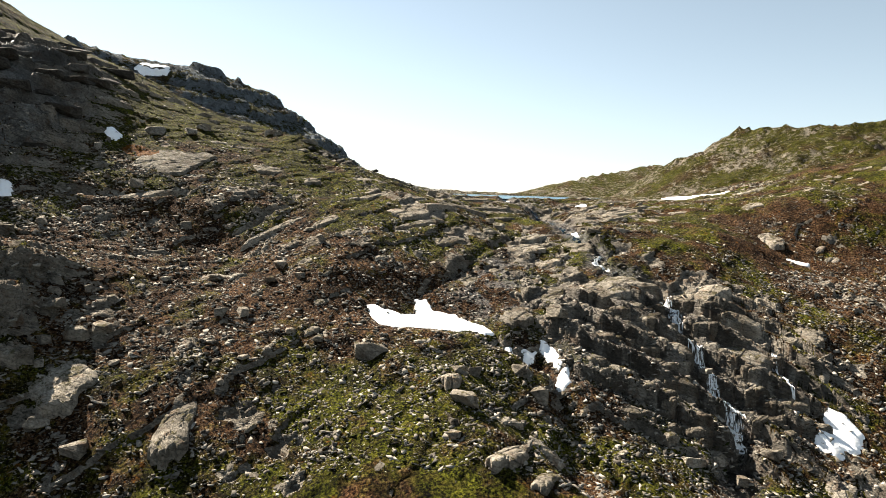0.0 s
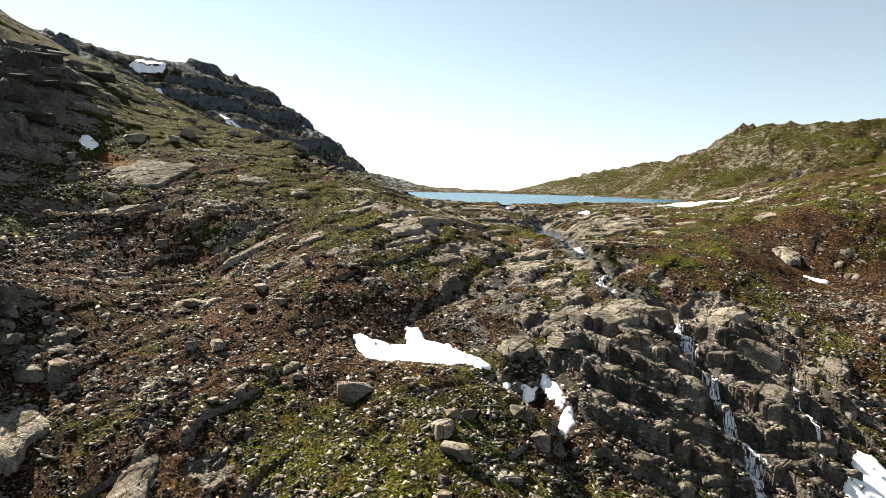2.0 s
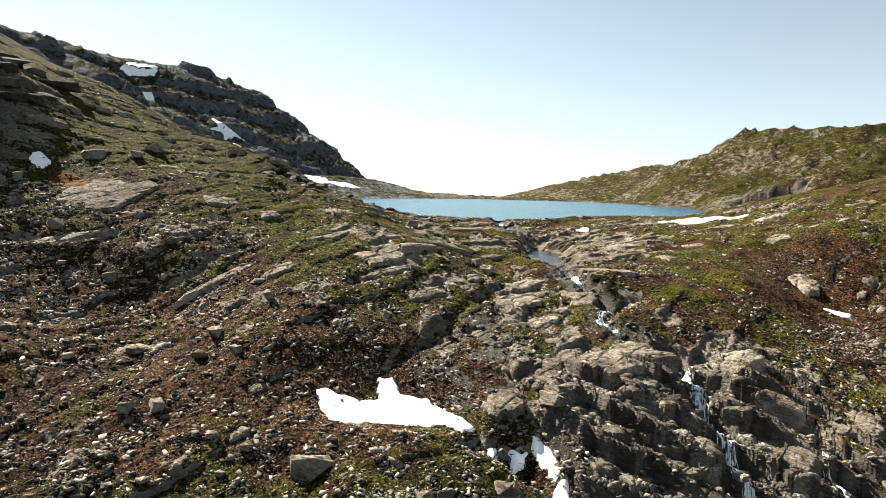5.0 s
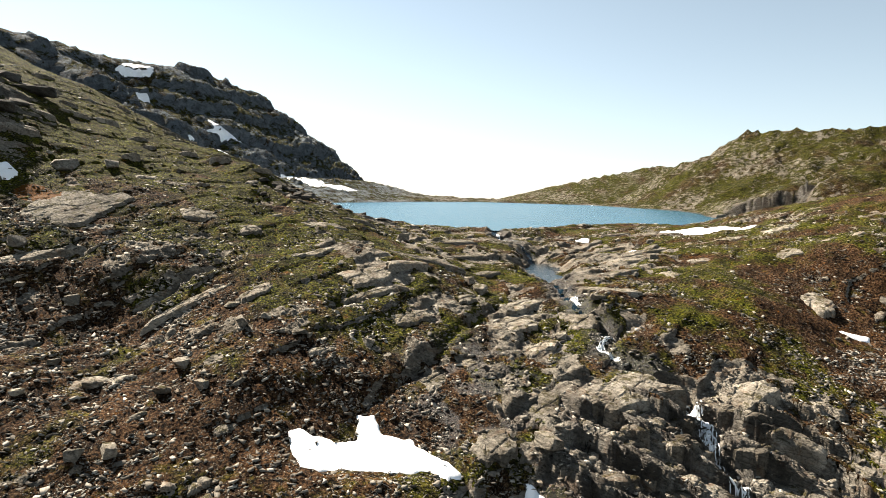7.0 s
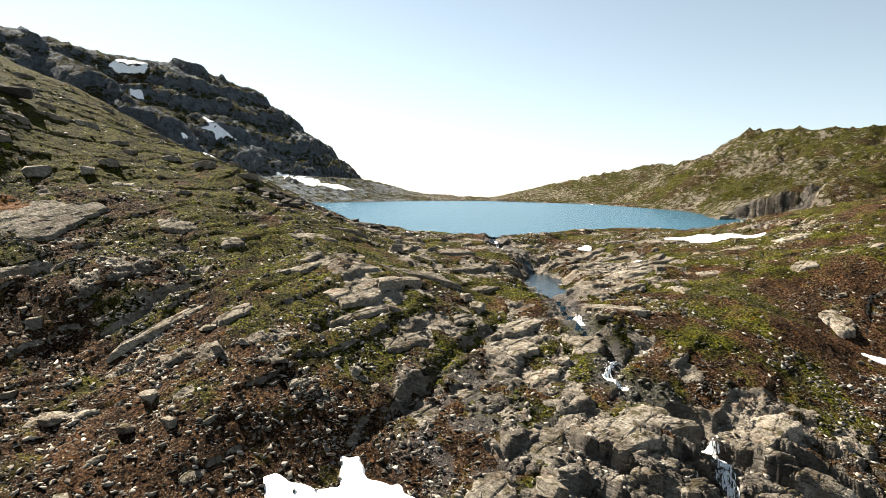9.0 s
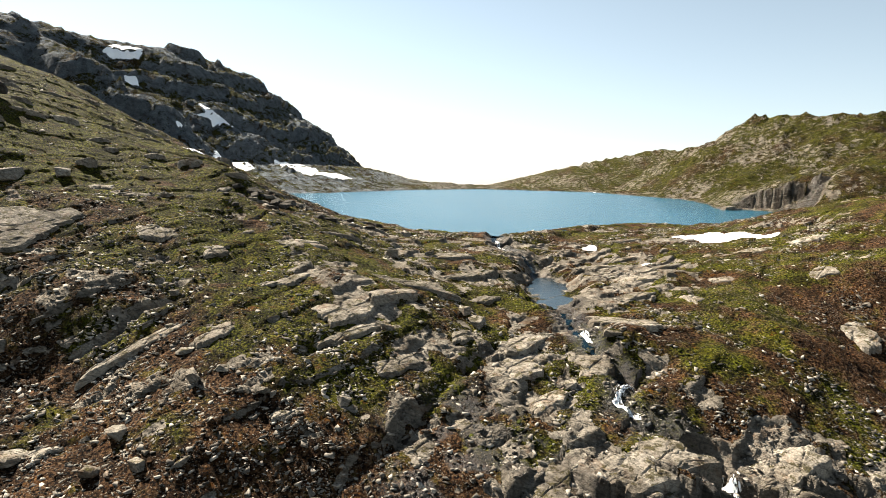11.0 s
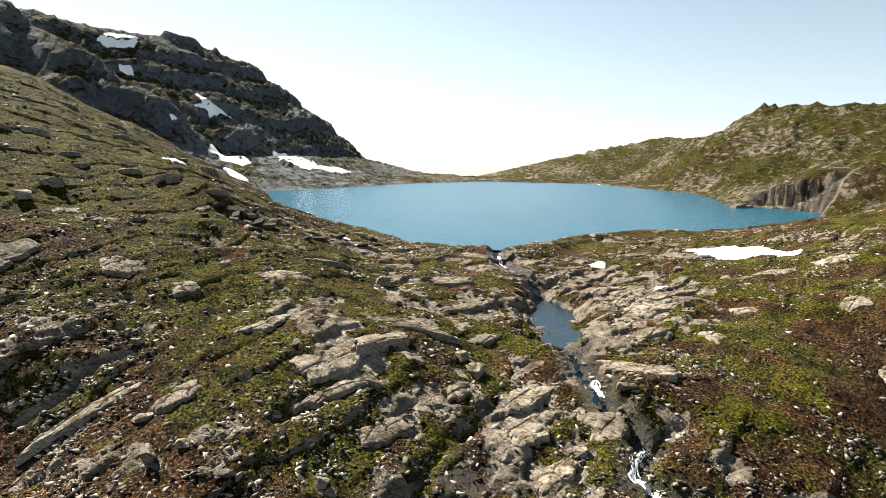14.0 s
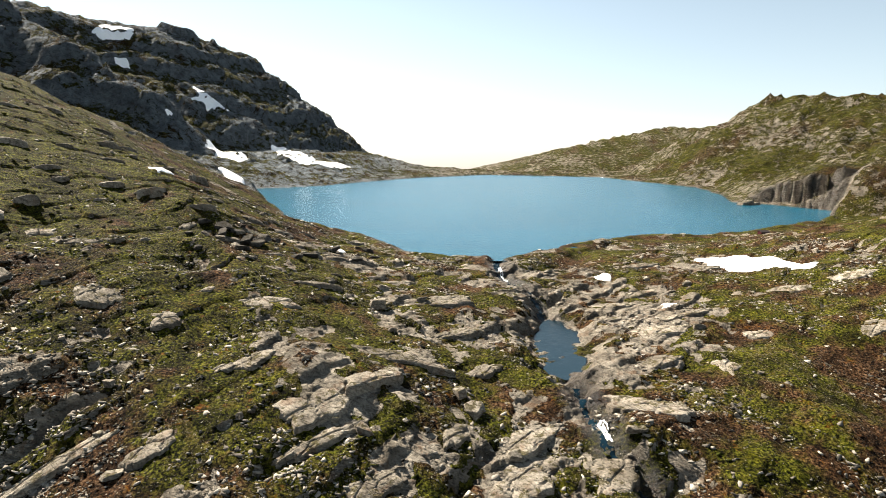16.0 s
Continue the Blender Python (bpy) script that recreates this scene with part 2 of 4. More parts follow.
def tuft_material():
    m, t, b = material("low_plants", 0.95)
    geo = t.nodes.new("ShaderNodeNewGeometry")
    rnd = geo.outputs["Random Per Island"]
    g = ramp(t, rnd, (0.0, (0.03, 0.04, 0.008)), (0.5, (0.075, 0.09, 0.016)), (1.0, (0.15, 0.15, 0.03)))
    br = ramp(t, rnd, (0.0, (0.025, 0.014, 0.008)), (0.6, (0.07, 0.04, 0.02)), (1.0, (0.13, 0.06, 0.025)))
    k = calc(t, 'ADD', attribute(t, "green"), calc(t, 'MULTIPLY', calc(t, 'SUBTRACT', noise_tex(t, position(t), 0.9, 6, 0.7), 0.5), 1.2))
    col = mix(t, 1.0, mix(t, ramp(t, k, (0.4, 0.0), (0.6, 1.0)), br, g), ALBEDO_SCALE, 'MULTIPLY')
    t.links.new(col, b.inputs["Base Color"])
    return m


def plain(name, colour, rough=0.8):
    m, t, b = material(name, rough)
    vec = position(t)
    t.links.new(mix(t, 1.0, colour, ramp(t, noise_tex(t, vec, 3.0, 5, 0.7), (0.3, 0.75), (0.7, 1.15)), 'MULTIPLY'), b.inputs["Base Color"])
    return m


STONE, SCREE, TUFT = stone_material(), scree_material(), tuft_material()
FOAM = plain("white_water", (0.82, 0.84, 0.85), 0.35)
RED_BOARD, DARK_ROOF, WHITE_TRIM = plain("red_boards", (0.035, 0.008, 0.01)), plain("tarred_roof", (0.035, 0.03, 0.03)), plain("white_trim", (0.6, 0.58, 0.55))

# ---- landform ----
def lattice(ix, iy, seed):
    h = (ix * 374761393 + iy * 668265263 + seed * 974711) & 0x7fffffff
    h = ((h ^ (h >> 13)) * 1274126177) & 0x7fffffff
    return ((h ^ (h >> 16)) & 0xffff) / 65535.0 * 2 * np.pi


def gradient_noise(x, y, seed=0):
    xi, yi = np.floor(x).astype(np.int64), np.floor(y).astype(np.int64)
    fx, fy = x - xi, y - yi
    u, v = fx**3 * (fx * (fx * 6 - 15) + 10), fy**3 * (fy * (fy * 6 - 15) + 10)

    def corner(dx, dy):
        a = lattice(xi + dx, yi + dy, seed)
        return np.cos(a) * (fx - dx) + np.sin(a) * (fy - dy)
    n0 = corner(0, 0) * (1 - u) + corner(1, 0) * u
    n1 = corner(0, 1) * (1 - u) + corner(1, 1) * u
    return (n0 * (1 - v) + n1 * v) * 1.5


def fbm(x, y, size, octaves=4, seed=0, gain=0.5):
    out, amp, f = 0.0, 1.0, 1.0 / size
    for o in range(octaves):
        out = out + amp * gradient_noise(x * f + 17.3 * o, y * f - 9.1 * o, seed + o)
        amp, f = amp * gain, f * 2.03
    return out


def step(a, b, v):
    s = np.clip((v - a) / (b - a), 0, 1)
    return s * s * (3 - 2 * s)


def where(test, function, *arrays):
    """function of the arrays where the test holds, nought elsewhere."""
    out = np.zeros(test.shape)
    if test.any():
        out[test] = function(*(a[test] for a in arrays))
    return out


def hermite(knots, q):
    """Weight of every knot for a smooth curve through the knots, at q."""
    k = np.asarray(knots, float)
    q = np.clip(q, k[0], k[-1])
    i = np.clip(np.searchsorted(k, q) - 1, 0, len(k) - 2)
    h = k[i + 1] - k[i]
    s = (q - k[i]) / h
    w = np.zeros((len(q), len(k)))
    r = np.arange(len(q))
    w[r, i] += 2 * s**3 - 3 * s**2 + 1
    w[r, i + 1] += 3 * s**2 - 2 * s**3
    for j, hh in ((i, s**3 - 2 * s**2 + s), (i + 1, s**3 - s**2)):
        a, b = np.maximum(j - 1, 0), np.minimum(j + 1, len(k) - 1)
        d = h * hh / (k[b] - k[a])
        np.add.at(w, (r, b), d)
        np.add.at(w, (r, a), -d)
    return w


# cross-sections of the hollow below the lake: y, then the height at each of the abscissae
ACROSS = (-160, -120, -90, -65, -42, -20, 0, 20, 40, 62, 90, 130)
SECTIONS = (
    (70, -4.7, -17.6, -27.4, -35.4, -39.8, -38.1, -33.3, -34.6, -41.5, -47.9, -52.5, -55.9),
    (90, 5.8, -7.9, -16.8, -23.4, -26.9, -28.5, -26.6, -33.1, -38.7, -40.4, -40.4, -43.6),
    (110, 16.4, 1.5, -7.8, -14.7, -19.5, -19.5, -21.7, -23.6, -28.1, -30.3, -27.7, -32.0),
    (130, 26.5, 11.2, -1.1, -9.7, -14.2, -9.8, -14.1, -15.5, -16.5, -18.4, -19.7, -21.7),
    (155, 37.0, 24.4, 8.1, 3.1, -0.9, -1.0, -3.2, -9.0, -7.9, -8.1, -12.9, -9.2),
    (190, 45.5, 39.4, 22.4, 15.0, 10.6, 6.5, -0.3, -3.2, -4.5, -2.2, 1.0, 8.5),
    (240, 52.0, 40.2, 29.1, 22.4, 12.1, 2.9, 0.6, -0.2, -2.2, -0.1, 2.1, 13.0),
    (320, 66.0, 44.7, 20.1, 2.6, -2.3, -2.5, -2.4, -2.7, -0.1, 0.0, -0.2, 1.8),
)
LAKE_SHORE = ((-16, 283), (-3, 257), (12, 252), (24, 250), (39, 268), (61, 290), (85, 305), (114, 316), (146, 340), (188, 375), (232, 428), (208, 456),
              (187, 469), (205, 520), (219, 605), (190, 670), (166, 732), (105, 721), (46, 709), (-18, 627), (-57, 548), (-86, 488), (-111, 462), (-85, 390), (-60, 333), (-33, 302))
# crests: how steeply the ground falls off them, then x, y, z along the crest
CRESTS = (
    (0.74, (-620, 480, 195), (-450, 740, 161), (-389, 790, 149), (-323, 838, 150), (-262, 900, 129), (-226, 888, 64), (-190, 862, 40), (-153, 842, 34), (-118, 825, 14), (-65, 795, 4), (20, 770, 2), (70, 765, 1)),
    (0.95, (-560, 430, 165), (-346, 600, 122), (-290, 575, 96), (-222, 560, 58), (-188, 552, 26), (-150, 540, 8)),
    (0.62, (-160, 120, 20), (-175, 200, 52), (-190, 260, 74), (-300, 330, 115), (-560, 430, 165)),
    (0.5, (-150, 270, 50), (-150, 330, 42), (-128, 390, 22), (-110, 440, 6)),
    (0.5, (400, 620, 64), (300, 640, 36), (250, 650, 19), (226, 645, 6)),
    (0.58, (1000, 560, 165), (560, 700, 106), (430, 716, 89), (375, 800, 90), (335, 822, 62), (300, 826, 32), (262, 800, 12), (235, 830, -4)),
    (0.8, (620, 260, 96), (400, 340, 58), (300, 410, 40), (250, 419, 31), (238, 430, 18)),
    (0.25, (1000, 1500, 130), (520, 1320, 74), (420, 1330, 64), (300, 1280, 41), (205, 1200, -2), (140, 1100, -20), (90, 980, -28)),
    (0.3, (135, 232, 9), (215, 310, 9), (270, 260, 34), (420, 220, 60)),
)


# cliffs: height, width of the face, how far the top runs on before it sinks back, shares of the line over which
# it rises and sinks at its ends, then the foot, with the high side on its left
SCARPS = (
    (2.6, 3.5, 20, 0.12, 0.2, ((-52, 68), (-59, 84), (-65.5, 99), (-68, 113))),
    (19.0, 1.5, 150, 0.38, 0.12, ((192, 474), (212, 470), (246, 452), (300, 462), (380, 462), (520, 440))),
)


# local rises (plus) and hollows (minus): metres, x, y, half sizes
SWELLS = ((-2.6, 55, 216, 26, 24), (-3.0, -40, 188, 11, 8), (3.6, -48, 213, 18, 13), (1.4, -10, 161, 11, 8), (-2.4, 40, 149, 8, 9), (-2.6, 18, 109, 7, 8),
          (-1.2, -49, 137, 12, 7), (3.6, -101, 153, 9, 7), (-2.6, -97, 165, 7, 6), (1.6, 14, 197, 9, 7), (-2.2, -5, 116, 22, 11), (1.6, 2, 90, 8, 8), (1.2, 73, 166, 20, 24),
          (2.6, 8, 81, 10, 13), (-3.0, 20, 82, 6, 12), (5.0, -82, 98, 14, 16),
          (2.5, 107, 180, 22, 22), (2.0, 39, 156, 11, 11), (1.7, 71, 157, 11, 11), (-1.5, 50, 131, 11, 11), (-1.5, 61, 120, 11, 11), (1.6, -67, 107, 16, 16), (1.4, 31, 176, 16, 16), (-1.2, -28, 164, 11, 11), (-1.3, 7, 85, 16, 16), (1.1, -51, 151, 11, 11))
POND = (32.5, 192.5, 4.8, 17.5, -6.9)


def shore_distance(x, y):
    """Metres from the shoreline, negative on the lake."""
    best, inside = np.full(x.shape, 1e9), np.zeros(x.shape, bool)
    for (ax, ay), (bx, by) in zip(LAKE_SHORE, LAKE_SHORE[1:] + LAKE_SHORE[:1]):
        dx, dy = bx - ax, by - ay
        s = np.clip(((x - ax) * dx + (y - ay) * dy) / (dx * dx + dy * dy), 0, 1)
        best = np.minimum(best, np.hypot(x - ax - s * dx, y - ay - s * dy))
        if ay != by:
            inside ^= ((ay > y) != (by > y)) & (x < dx * (y - ay) / dy + ax)
    return np.where(inside, -best, best)


def scarp_height(x, y):
    """What the cliffs add to the land."""
    out = np.zeros(x.shape)
    bend = 2.0 * fbm(x, y, 13, 3, 57)
    for high, face, back, start, end, line in SCARPS:
        best, side, along = np.full(x.shape, 1e9), np.zeros(x.shape), np.zeros(x.shape)
        for i, ((ax, ay), (bx, by)) in enumerate(zip(line, line[1:])):
            dx, dy = bx - ax, by - ay
            s = np.clip(((x - ax) * dx + (y - ay) * dy) / (dx * dx + dy * dy), 0, 1)
            d = np.hypot(x - ax - s * dx, y - ay - s * dy)
            near = d < best
            side = np.where(near, np.sign(dx * (y - ay) - dy * (x - ax)), side)
            along = np.where(near, (i + s) / (len(line) - 1), along)
            best = np.minimum(best, d)
        d = best * side + bend
        out += high * step(0, face, d) * step(back, 0.35 * back, d) * step(0, start, along) * step(1, 1 - end, along)
    return out


def crest_height(x, y):
    top = np.full(x.shape, -1e9)
    for slope, *line in CRESTS:
        one = np.full(x.shape, -1e9)
        for (ax, ay, az), (bx, by, bz) in zip(line, line[1:]):
            dx, dy = bx - ax, by - ay
            s = np.clip(((x - ax) * dx + (y - ay) * dy) / (dx * dx + dy * dy), 0, 1)
            d = np.hypot(x - ax - s * dx, y - ay - s * dy)
            one = np.maximum(one, az + s * (bz - az) - slope * (np.sqrt(d * d + 36) - 6))
        k = 6.0
        hi, lo = np.maximum(top, one), np.minimum(top, one)
        top = hi + k * np.exp(-np.clip((hi - lo) / k, 0, 40)) * 0.5
    return top


def broad_height(x, y):
    """The smooth land without ledges and stones."""
    rows = np.array([r[1:] for r in SECTIONS], float)
    wx, wy = hermite(ACROSS, x), hermite([r[0] for r in SECTIONS], y)
    near = np.einsum('ni,ij,nj->n', wy, rows, wx)
    near += np.maximum(-160 - x, 0) * 0.62 + np.maximum(x - 130, 0) * 0.22 - np.maximum(70 - y, 0) * 0.55
    for dz, cx, cy, rx, ry in SWELLS:
        near += dz * step(1.0, 0.0, np.hypot((x - cx) / rx, (y - cy) / ry))
    px, py, prx, pry, pz = POND
    q = np.hypot((x - px - 0.12 * (y - py)) / prx, (y - py) / pry)
    q = q + 0.3 * fbm(x, y, 6, 3, 47)
    hollow = step(2.1, 1.0, q)
    near = near * (1 - hollow) + (pz + 0.35 + 1.2 * (q - 1.0)) * hollow
    near += scarp_height(x, y)
    d = shore_distance(x, y)
    talus = step(-20, -90, x) * step(430, 520, y)
    floor = np.where(d > 0, np.minimum((0.06 + 0.15 * talus) * d, 6 + 9 * talus), 0.1 * d) - np.maximum(y - 760, 0) * 0.3
    far = np.maximum(crest_height(x, y), np.maximum(floor, -260)) + where((y > 400) & (y < 640) & (x > 150), scarp_height, x, y)
    w = step(262, 322, y)
    land = near * (1 - w) + far * w
    side = step(-150, -190, x) * (1 - w)
    land = land * (1 - side) + np.maximum(land, far) * side
    # the shore itself
    d2 = d + 2.2 * fbm(x, y, 14, 3, 71)
    bed = np.clip(d2 * 0.35, -6, 0) - 0.25
    rim = np.minimum(d2 * 0.3, 1.2) - 0.25
    land = np.where((y > 275) & (d2 > 0), np.minimum(land, 0.5 + (1.15 + 1.6 * step(150, 190, x)) * d2), land)
    land = np.where(d2 < 0, np.minimum(land, bed), np.where(d2 < 4, np.maximum(land, rim), np.maximum(land, 0.95 - 0.06 * (d2 - 4) - 0.02 * (d2 - 4) ** 2)))
    return land, d2


def blocks(x, y, size, seed, turn=41.0, stretch=1.8):
    """Broken rock: every block has its own height and lean. Returns its lift and how near the joint is."""
    c, k = math.cos(radians(turn)), math.sin(radians(turn))
    u, v = (x * c - y * k) / size, (x * k + y * c) / (size * stretch)
    iu, iv = np.floor(u).astype(np.int64), np.floor(v).astype(np.int64)
    d1, d2 = np.full(u.shape, 9.0), np.full(u.shape, 9.0)
    lift = np.zeros(u.shape)
    for a in (-1, 0, 1):
        for b in (-1, 0, 1):
            h1, h2 = lattice(iu + a, iv + b, seed) / 6.2832, lattice(iu + a, iv + b, seed + 5) / 6.2832
            h3, h4 = lattice(iu + a, iv + b, seed + 9) / 6.2832, lattice(iu + a, iv + b, seed + 14) / 6.2832
            du, dv = u - (iu + a + 0.15 + 0.7 * h1), v - (iv + b + 0.15 + 0.7 * h2)
            d = np.maximum(np.abs(du), np.abs(dv)) * 0.6 + np.hypot(du, dv) * 0.4
            own = (h3 - 0.5) * 1.1 + (0.75 + 0.8 * (h4 - 0.5)) * du + (h1 - 0.5) * 0.9 * dv
            near = d < d1
            d2 = np.where(near, d1, np.minimum(d2, d))
            lift = np.where(near, own, lift)
            d1 = np.where(near, d, d1)
    return lift, d2 - d1


def oval(x, y, cx, cy, rx, ry, turn=0.0):
    """1 within an oval, fading to 0 towards its rim."""
    c, s = math.cos(radians(turn)), math.sin(radians(turn))
    u, v = ((x - cx) * c + (y - cy) * s) / rx, (-(x - cx) * s + (y - cy) * c) / ry
    return step(1.0, 0.45, np.hypot(u, v))


def line_distance(x, y, line):
    best, along = np.full(x.shape, 1e9), np.zeros(x.shape)
    for i, (a, b) in enumerate(zip(line, line[1:])):
        dx, dy = b[0] - a[0], b[1] - a[1]
        s = np.clip(((x - a[0]) * dx + (y - a[1]) * dy) / (dx * dx + dy * dy), 0, 1)
        d = np.hypot(x - a[0] - s * dx, y - a[1] - s * dy)
        along = np.where(d < best, i + s, along)
        best = np.minimum(best, d)
    return best, along


# bare rock (plus) and soft ground (minus): weight, x, y, half sizes, turn
BARE = ((-0.8, -180, 275, 70, 60, 0), (-0.5, -88, 136, 18, 20, 0), (0.22, 20, 190, 62, 66, 0), (-0.8, -122, 258, 60, 45, 0), (-0.45, -95, 215, 45, 50, 0), (0.75, 44, 117, 28, 20, 0), (0.5, 46, 206, 26, 40, -12), (0.4, 22, 130, 12, 24, 0), (0.45, 60, 131, 14, 9, 0), (0.15, 100, 128, 26, 32, 0),
        (0.8, -128, 160, 38, 52, 0), (-0.5, 72, 164, 21, 28, 0), (-0.25, -50, 195, 46, 40, 0), (-0.2, -25, 116, 42, 22, 0), (-0.3, 4, 86, 16, 14, 0),
        (0.4, 24, 242, 40, 14, 0), (-0.25, 100, 190, 30, 40, 0), (0.12, -20, 150, 26, 16, 40), (0.4, 84, 244, 34, 14, 10), (0.25, 9, 140, 8, 20, -33), (0.5, -20, 224, 18, 16, 40))
LUSH = ((-0.5, 80, 150, 16, 18, 0), (0.6, -180, 275, 70, 60, 0), (0.6, -120, 255, 60, 50, 0), (0.35, -110, 190, 50, 60, 0), (-0.1, 108, 200, 26, 60, 0), (0.45, -100, 220, 60, 55, 0), (0.1, 64, 172, 22, 30, 0), (-0.3, 90, 160, 22, 36, 0), (-0.45, 98, 150, 24, 36, 10), (0.4, -50, 190, 70, 52, 0), (0.25, -10, 160, 50, 26, 0), (-0.5, -40, 112, 60, 26, 0), (-0.45, 100, 128, 34, 30, 0),
        (0.35, 4, 88, 18, 16, 0), (0.2, 100, 200, 40, 40, 0), (-0.3, -5, 122, 30, 14, 0), (0.55, -6, 88, 28, 15, 0), (-0.4, -60, 158, 30, 28, 0), (0.25, 36, 90, 22, 12, 0), (-0.2, -45, 126, 40, 14, 0), (0.3, 25, 138, 10, 12, 0))


def ground_cover(x, y):
    n, m = fbm(x, y, 18, 5, 81, 0.6), fbm(x, y, 5, 3, 91, 0.6)
    r = -0.06 + 0.5 * n + 0.5 * m
    for w, cx, cy, rx, ry, turn in BARE:
        r = r + w * oval(x, y, cx, cy, rx, ry, turn)
    g = 0.52 + 0.9 * fbm(x, y, 13, 5, 101, 0.6)
    for w, cx, cy, rx, ry, turn in LUSH:
        g = g + w * oval(x, y, cx, cy, rx, ry, turn)
    return step(0.2, 0.5, r), g


GULLIES = (
    (1.5, 2.2, ((24, 252), (24, 240), (25, 229), (28, 223), (32, 217), (33, 207))),
    (1.8, 2.6, ((32, 168), (32.4, 163), (33, 158), (34, 150), (38, 146), (35, 142), (34, 139), (37, 136), (41, 135), (45, 131))),
    (4.2, 3.0, ((45, 132), (47, 126), (46, 120), (47.5, 113), (48, 107), (49, 103), (48, 96), (44, 86))),
    (1.1, 1.2, ((20, 157), (14, 147), (8, 139), (5, 131), (0, 126), (-4, 122))),
    (2.5, 2.6, ((10, 109), (16, 107), (20, 102), (21, 96), (24, 86), (26, 74))),
    (2.4, 0.9, ((-47, 141), (-43.5, 144), (-41, 147.6), (-37.4, 152))),
    (2.6, 1.6, ((-84, 140), (-72, 145), (-62, 150))),
    (1.5, 1.5, ((-13, 140), (-7, 145), (0, 152))),
)


def relief(x, y):
    land, d = broad_height(x, y)
    n1, n2 = fbm(x, y, 28, 4, 11), fbm(x, y, 9, 4, 23)
    shore = step(-1, 6, d)
    fine = step(420, 300, y)
    rock, lush = ground_cover(x, y)
    z = land + shore * (0.8 * n1 + 0.45 * n2)
    for depth, width, line in GULLIES:
        g, _ = line_distance(x + 1.5 * n2, y + 1.5 * n1, line)
        z = z - depth * (0.35 + 0.65 * step(-0.3, 0.25, n2)) * np.exp(-(g / width) ** 2)
    z = z + shore * fine_relief(x, y, land, n1, n2, rock) * fine
    z = z + shore * far_relief(x, y, land, n1, n2) * (1 - fine)
    return z, land, d


def tiers(v, sharp):
    f = v - np.floor(v)
    return step(0.0, sharp, f) - f


def fine_relief(x, y, land, n1, n2, rock):
    return where(y < 421, near_rocks, x, y, land, n1, n2, rock)


def near_rocks(x, y, land, n1, n2, rock):
    b1, e1 = blocks(x + 0.8 * n2, y + 0.8 * n1, 6.5, 200)
    b2, e2 = blocks(x + 0.3 * n2, y - 0.3 * n1, 2.4, 300)
    b3 = blocks(x + 0.2 * n2, y, 1.05, 400, 55)[0]
    ravine = oval(x, y, 47, 112, 33, 27)
    rock = rock * (1 - 0.5 * step(128, 150, y)) * (1 - 0.5 * ravine)
    some = step(-0.1, 0.4, n2 + 0.5 * n1)
    soft = 1 - 0.8 * oval(x, y, 74, 165, 26, 32)
    z = b1 * (0.3 * soft + 0.8 * rock) + b2 * (0.16 * some * soft + 0.45 * rock) + b3 * (0.06 + 0.22 * rock) - 0.8 * rock * np.exp(-e1 / 0.05) - 0.25 * rock * np.exp(-e2 / 0.08)
    z = z + 0.12 * fbm(x, y, 1.6, 3, 31)
    # ledges of the ravine, dipping to the right, and the crag on the left
    bed = land + 0.42 * x + 0.35 * n2
    z = z + ravine * (3.4 * tiers((bed + 0.9 * b1) / 3.6, 0.1) + 1.0 * tiers((bed + 0.4 * b2) / 1.05, 0.16))
    crag = np.maximum(oval(x, y, -122, 156, 42, 62) * step(-84, -94, x), oval(x, y, -78, 96, 26, 26) * step(-58, -66, x))
    z = z + crag * 1.1 * where(crag > 0, lambda p, q: blocks(p, q, 4.2, 850, 35)[0], x + 0.5 * n2, y + 0.5 * n1)
    g1 = where(crag > 0, lambda p, q: blocks(p, q, 12, 800, 35)[0], x + n2, y + n1)
    z = z + crag * (1.0 * g1 + 3.4 * tiers((land + 1.2 * n1 + 1.2 * g1 + 0.5 * b1) / 4.8, 0.1) + 1.4 * tiers((land + 0.12 * x + 0.4 * n2 + 0.6 * b2) / 1.7, 0.15))
    return z * (1 - 0.8 * oval(x, y, -3, 115.5, 17, 9))


def far_relief(x, y, land, n1, n2):
    return where(y > 299, far_crags, x, y, land, n1, n2)


def far_crags(x, y, land, n1, n2):
    """Level beds that break off in long cliffs on the left mountain, rounded humps on the right."""
    big = fbm(x, y, 80, 6, 61, 0.55)
    c1 = blocks(x + 5 * n1, y + 5 * n2, 40, 500, 50)[0]
    c2 = blocks(x + 2 * n2, y, 13, 600, 50)[0]
    rise = np.clip(land / 40, 0.05, 1)
    left = step(60, -60, x)
    z = rise * ((5 - 2 * left) * big + (3.0 - 2.4 * left) * c1 + (2.0 - 0.4 * left) * c2)
    bed = land + 0.13 * x - 0.03 * y + (5 + 9 * left) * big
    z = z + rise * ((3.0 + 6.5 * left) * tiers((bed + 2.0 * c1) / 27.0, 0.25) + (2.6 + 1.4 * left) * tiers((bed + 1.5 * c2) / 7.5, 0.2))
    return z + 0.5 * n2 + 0.5 * fbm(x, y, 9, 3, 777)

# ---- ground ----
def spread(lo, hi, pitch, lo_end, hi_end, ratio, widest, hold):
    """Grid lines: even from lo to hi, then ever wider, first gently and past the hold steeply."""
    def out(start, end, sign):
        v, d, lines = start, pitch, []
        while (end - v) * sign > 0:
            d = min(d * ratio, widest) if abs(v - start) < hold else d * 1.14
            v += d * sign
            lines.append(v)
        return lines
    mid = list(np.arange(lo, hi, pitch))
    return np.array(out(lo, lo_end, -1)[::-1] + mid + out(mid[-1], hi_end, 1))


GX = spread(-122, 116, 0.37, -2800, 2800, 1.018, 5.0, 400)
